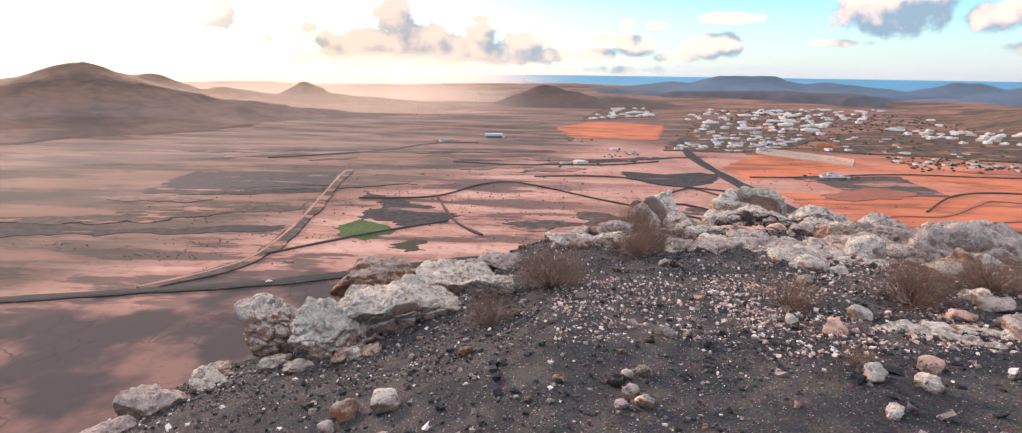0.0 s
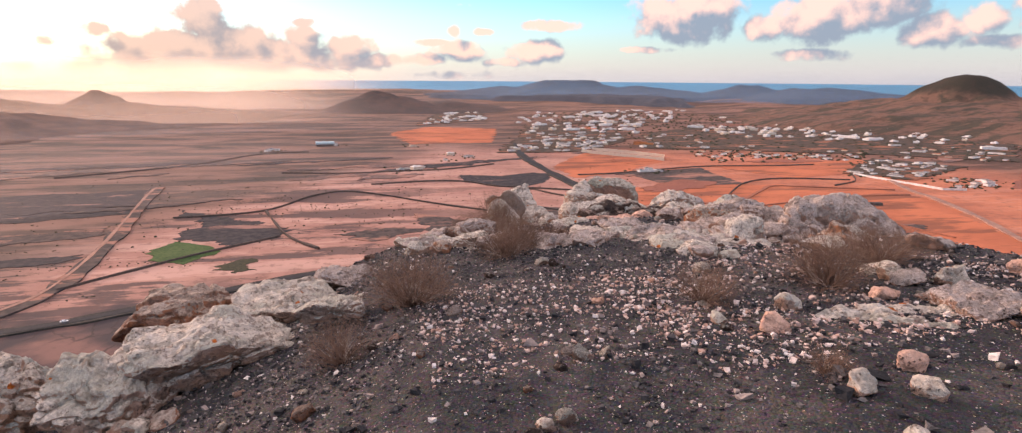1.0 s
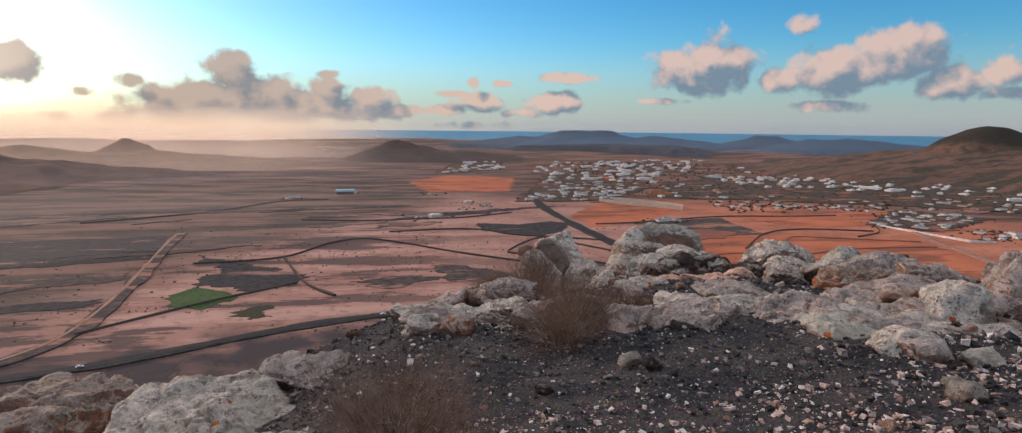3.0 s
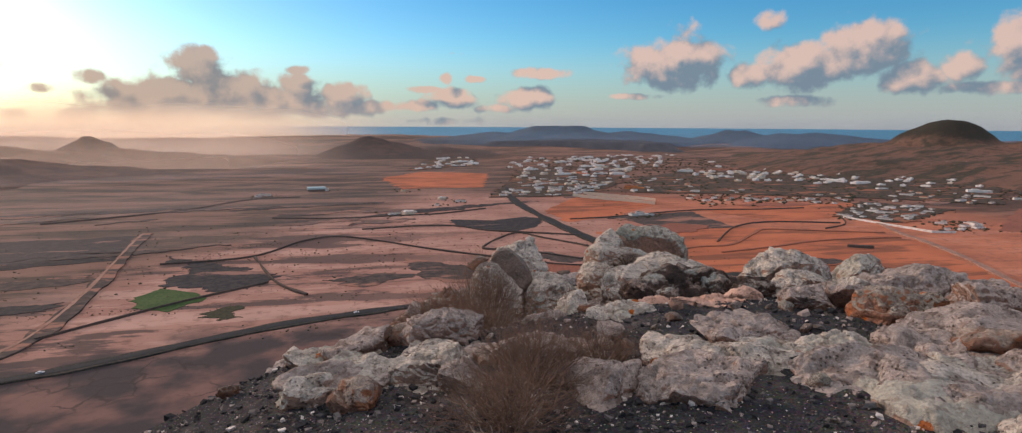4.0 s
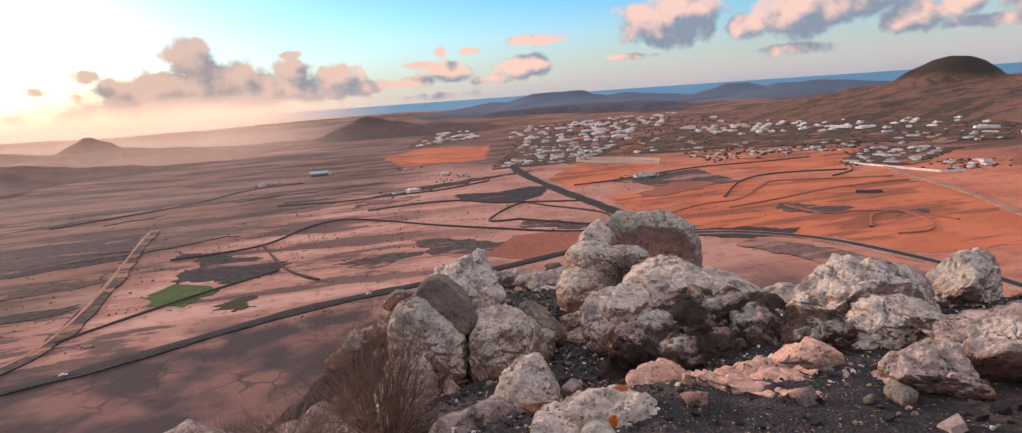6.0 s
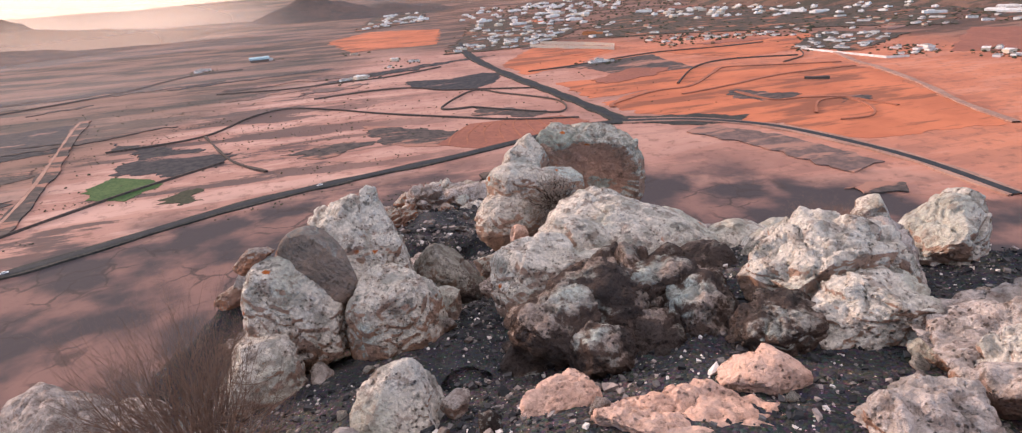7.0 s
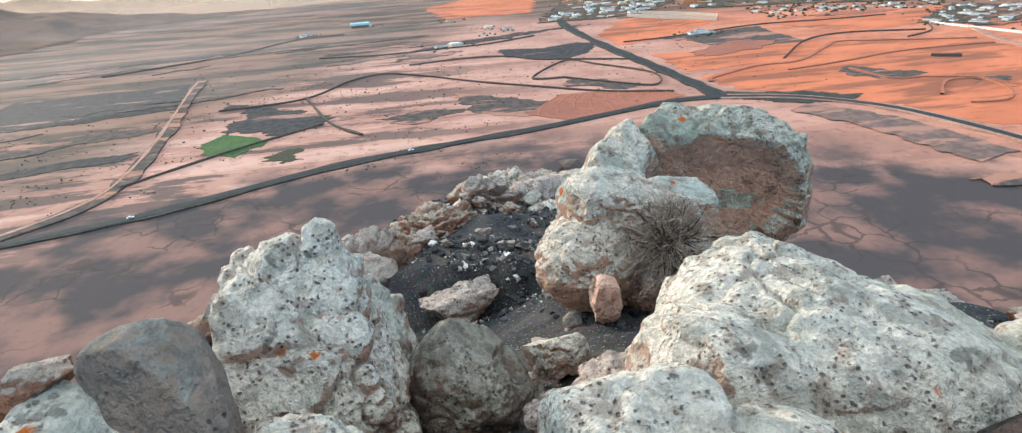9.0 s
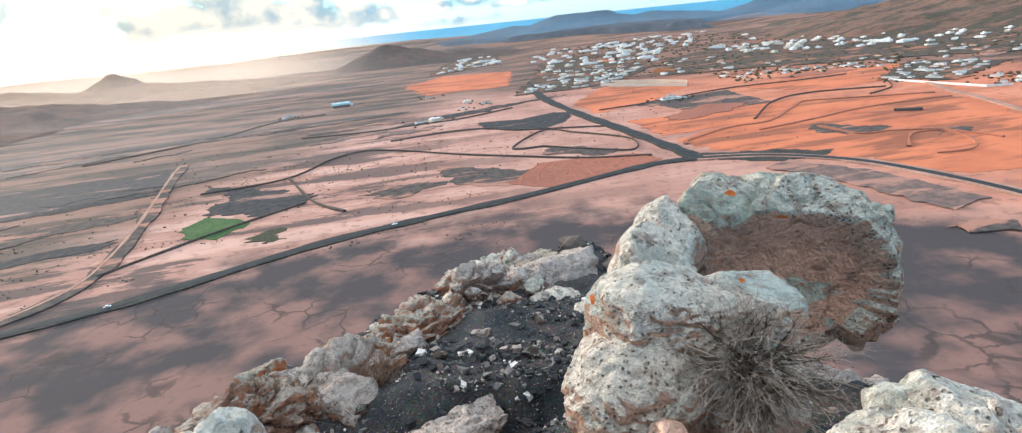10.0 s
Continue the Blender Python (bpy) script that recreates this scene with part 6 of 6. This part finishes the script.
for k in range(7):
    mat = ("rock_pale", "rock", "rock_dark", "rock_peach", "rock", "rock_pale", "rock_rust")[k]
    label = ("pale lichened loose stone", "grey-pink loose stone", "dark basalt loose stone", "peach-coloured loose stone", "brownish loose stone", "whitish loose stone", "rust-coloured loose stone")[k]
    ob = boulder(label + " on the summit gravel", (0, 0, 0), (1.0, 0.82, 0.66), mat, 500 + k, 0, detail=3, cuts=10, name="stone")
    ob["group"] = "loose stones"
    STONES.append(ob)
rng = random.Random(77)
used = set()
for k in range(240):
    x, y = rng.uniform(-2.0, 5.6), rng.uniform(1.0, 12.0)
    if k > 150:
        x, y = rng.uniform(1.5, 4.8), rng.uniform(5.4, 9.6)
    if x < float(np.interp(y, [0, 3, 6, 8, 10, 12], [-2.6, -2.2, -1.8, -0.4, 1.3, 2.0])):
        continue
    s = 0.05 + 0.12 * rng.random() ** 2.4
    m = pose(x, y, level(x, y) + s * 0.15, rng.uniform(-25, 25), rng.uniform(-25, 25), rng.uniform(0, 360))
    i = rng.randrange(7)
    if i not in used:
        used.add(i)
        ob = STONES[i]
    else:
        ob = STONES[i].copy()
        scene.collection.objects.link(ob)
    ob.matrix_basis = m @ Matrix.Diagonal((s, s, s, 1))


def hillside(name, label, count, low, high, seed, mat, spread=(14, 260)):
    """Bushes or stones strewn over the flanks, too many to count."""
    rng = np.random.RandomState(seed)
    r = spread[0] * (spread[1] / spread[0]) ** rng.random(count)
    a = rng.uniform(-1.9, 1.9, count)
    x, y = CENTRE[0] + r * np.sin(a), CENTRE[1] + r * np.cos(a)
    keep = fbm(np.stack([x, y, 0 * x], -1) * 0.05, 3, seed) > rng.uniform(-0.7, 0.5, count)
    x, y, r = x[keep], y[keep], r[keep]
    unit, tri = ball(2)
    tri = np.array(tri)
    z = ground_height(x, y)
    s = (low + (high - low) * rng.random(len(x)) ** 2) * np.clip(r / 60, 0.3, 1.6)
    top = (x > 0) & (x < 5.8) & (y < 12.2)
    x, y, z, s = x[~top], y[~top], z[~top], s[~top]
    p = unit[None] * (1 + rng.uniform(-0.35, 0.35, (len(x), len(unit), 1))) * s[:, None, None] * (1, 1, 0.6)
    p = p + np.stack([x, y, z + s * 0.2], -1)[:, None]
    faces = tri[None] + (np.arange(len(x)) * len(unit))[:, None, None]
    return tagged(mesh_object(name, p.reshape(-1, 3), faces.reshape(-1, 3), mat), label, "scrub", kind="stuff")


hillside("hillside_scrub", "grey dry scrub strewn over the hillside", 3200, 0.25, 0.7, 3, M["dry_scrub"])
hillside("slope_debris", "loose stones and dry tufts on the upper slope", 5200, 0.10, 0.5, 7, M["flank_stone"], (5, 34))
hillside("slope_tufts", "grey dry tufts on the upper slope", 2600, 0.15, 0.6, 9, M["dry_scrub"], (6, 45))
hillside("hillside_stones", "weathered stones strewn over the hillside", 2200, 0.12, 0.45, 5, M["flank_stone"])


# ---- dry shrubs ----
def twigs(count, reach, tall, seed, thick, spread=1.0, sub=3, start=0.08):
    """Crooked tapering twigs that fork, from one root: verts and faces."""
    rng = np.random.RandomState(seed)
    verts, faces = [], []

    def limb(p, d, length, r, depth):
        steps = 4
        rows = []
        for k in range(steps + 1):
            t = k / steps
            side = np.cross(d, (0.3, 0.5, 0.8))
            side /= np.linalg.norm(side) + 1e-6
            other = np.cross(d, side)
            rr = r * (1 - 0.75 * t)
            i = len(verts)
            verts.extend([p + side * rr, p - side * rr * 0.5 + other * rr * 0.87, p - side * rr * 0.5 - other * rr * 0.87])
            rows.append(i)
            if depth and k in (2, 3, 4):
                for _ in range(sub if k > 2 else 1):
                    nd = d + rng.normal(size=3) * 0.55
                    limb(p, nd / np.linalg.norm(nd), length * rng.uniform(0.35, 0.6), rr * 0.6, depth - 1)
            d = d + rng.normal(size=3) * 0.2 + np.array((0, 0, 0.04))
            d /= np.linalg.norm(d)
            p = p + d * length / steps
        for a, b in zip(rows, rows[1:]):
            for k in range(3):
                faces.append((a + k, a + (k + 1) % 3, b + (k + 1) % 3, b + k))

    for k in range(count):
        a = rng.uniform(0, 2 * np.pi)
        e = rng.uniform(0.12, 1.45)
        d = np.array((np.cos(a) * np.cos(e) * spread, np.sin(a) * np.cos(e) * spread, np.sin(e)))
        d /= np.linalg.norm(d)
        length = reach * np.cos(e) + tall * np.sin(e)
        limb(np.array((np.cos(a), np.sin(a), 0.0)) * start * rng.random(), d, length * rng.uniform(0.65, 1.0) * 0.72, thick, 2)
    return np.array(verts), faces


def shrub(label, seed, count=120):
    ob = new("shrub")
    v, f = twigs(count, 0.5, 0.8, seed, 0.009)
    mesh_object("crown", v, f, M["dry_shrub"], ob)
    v, f = twigs(9, 0.36, 0.5, seed + 50, 0.02, sub=2)
    mesh_object("woody_base", v, f, M["dead_wood"], ob, "thicker woody base")
    return tagged(ob, label, "shrub", "dry shrubs")


SHRUBS = [shrub("dry brown thorny shrub without leaves", 1), shrub("dense dry reddish-brown shrub", 2), shrub("small withered brown shrub", 3, 90)]
first = [True, True, True]
for kind, x, y, w, h in ((0, 0.48, 4.95, 0.70, 0.46), (2, -0.02, 4.1, 0.44, 0.34), (1, 1.55, 6.3, 0.66, 0.30), (0, 1.5, 8.2, 0.7, 0.34), (1, 3.45, 3.85, 0.66, 0.44), (2, 2.4, 3.75, 0.42, 0.3), (2, 2.3, 2.42, 0.2, 0.16), (1, 1.78, 6.75, 0.58, 0.42), (0, 1.9, 8.82, 0.62, 0.78), (2, 2.2, 6.9, 0.4, 0.3), (0, 4.4, 4.4, 0.6, 0.36), (2, 2.75, 13.2, 0.36, 0.3), (1, 5.9, 9.9, 0.5, 0.3), (2, 1.6, 11.6, 0.5, 0.34)):
    m = pose(x, y, level(x, y) - 0.02, 0, 0, x * 190 % 360) @ Matrix.Diagonal((w, w, h / 0.8, 1))
    if first[kind]:
        first[kind] = False
        SHRUBS[kind].matrix_basis = m
    else:
        c = copy_thing(SHRUBS[kind], m)
        c.matrix_basis = m


def twig_nest():
    """Dead bleached branches lodged against the stepped boulder."""
    ob = new("dead_bush")
    # inner set painted dark in place of the shaded gaps between twigs
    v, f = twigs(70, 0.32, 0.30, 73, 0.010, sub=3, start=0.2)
    mesh_object("thicket", v, f, M["shade_twig"], ob, "inner twigs coloured as shade")
    v, f = twigs(95, 0.40, 0.40, 71, 0.0085, sub=2, start=0.22)
    mesh_object("tangle", v, f, M["dead_wood"], ob)
    v, f = twigs(26, 0.46, 0.42, 77, 0.013, sub=1, start=0.2)
    mesh_object("woody_base", v, f, M["dead_wood"], ob, "thicker grey wood")
    ob.matrix_basis = pose(4.33, 11.30, -0.86, 70, 4, -14) @ Matrix.Diagonal((0.64, 0.60, 0.62, 1))
    return tagged(ob, "dead bleached bush caught against a boulder", "dead bush")


twig_nest()
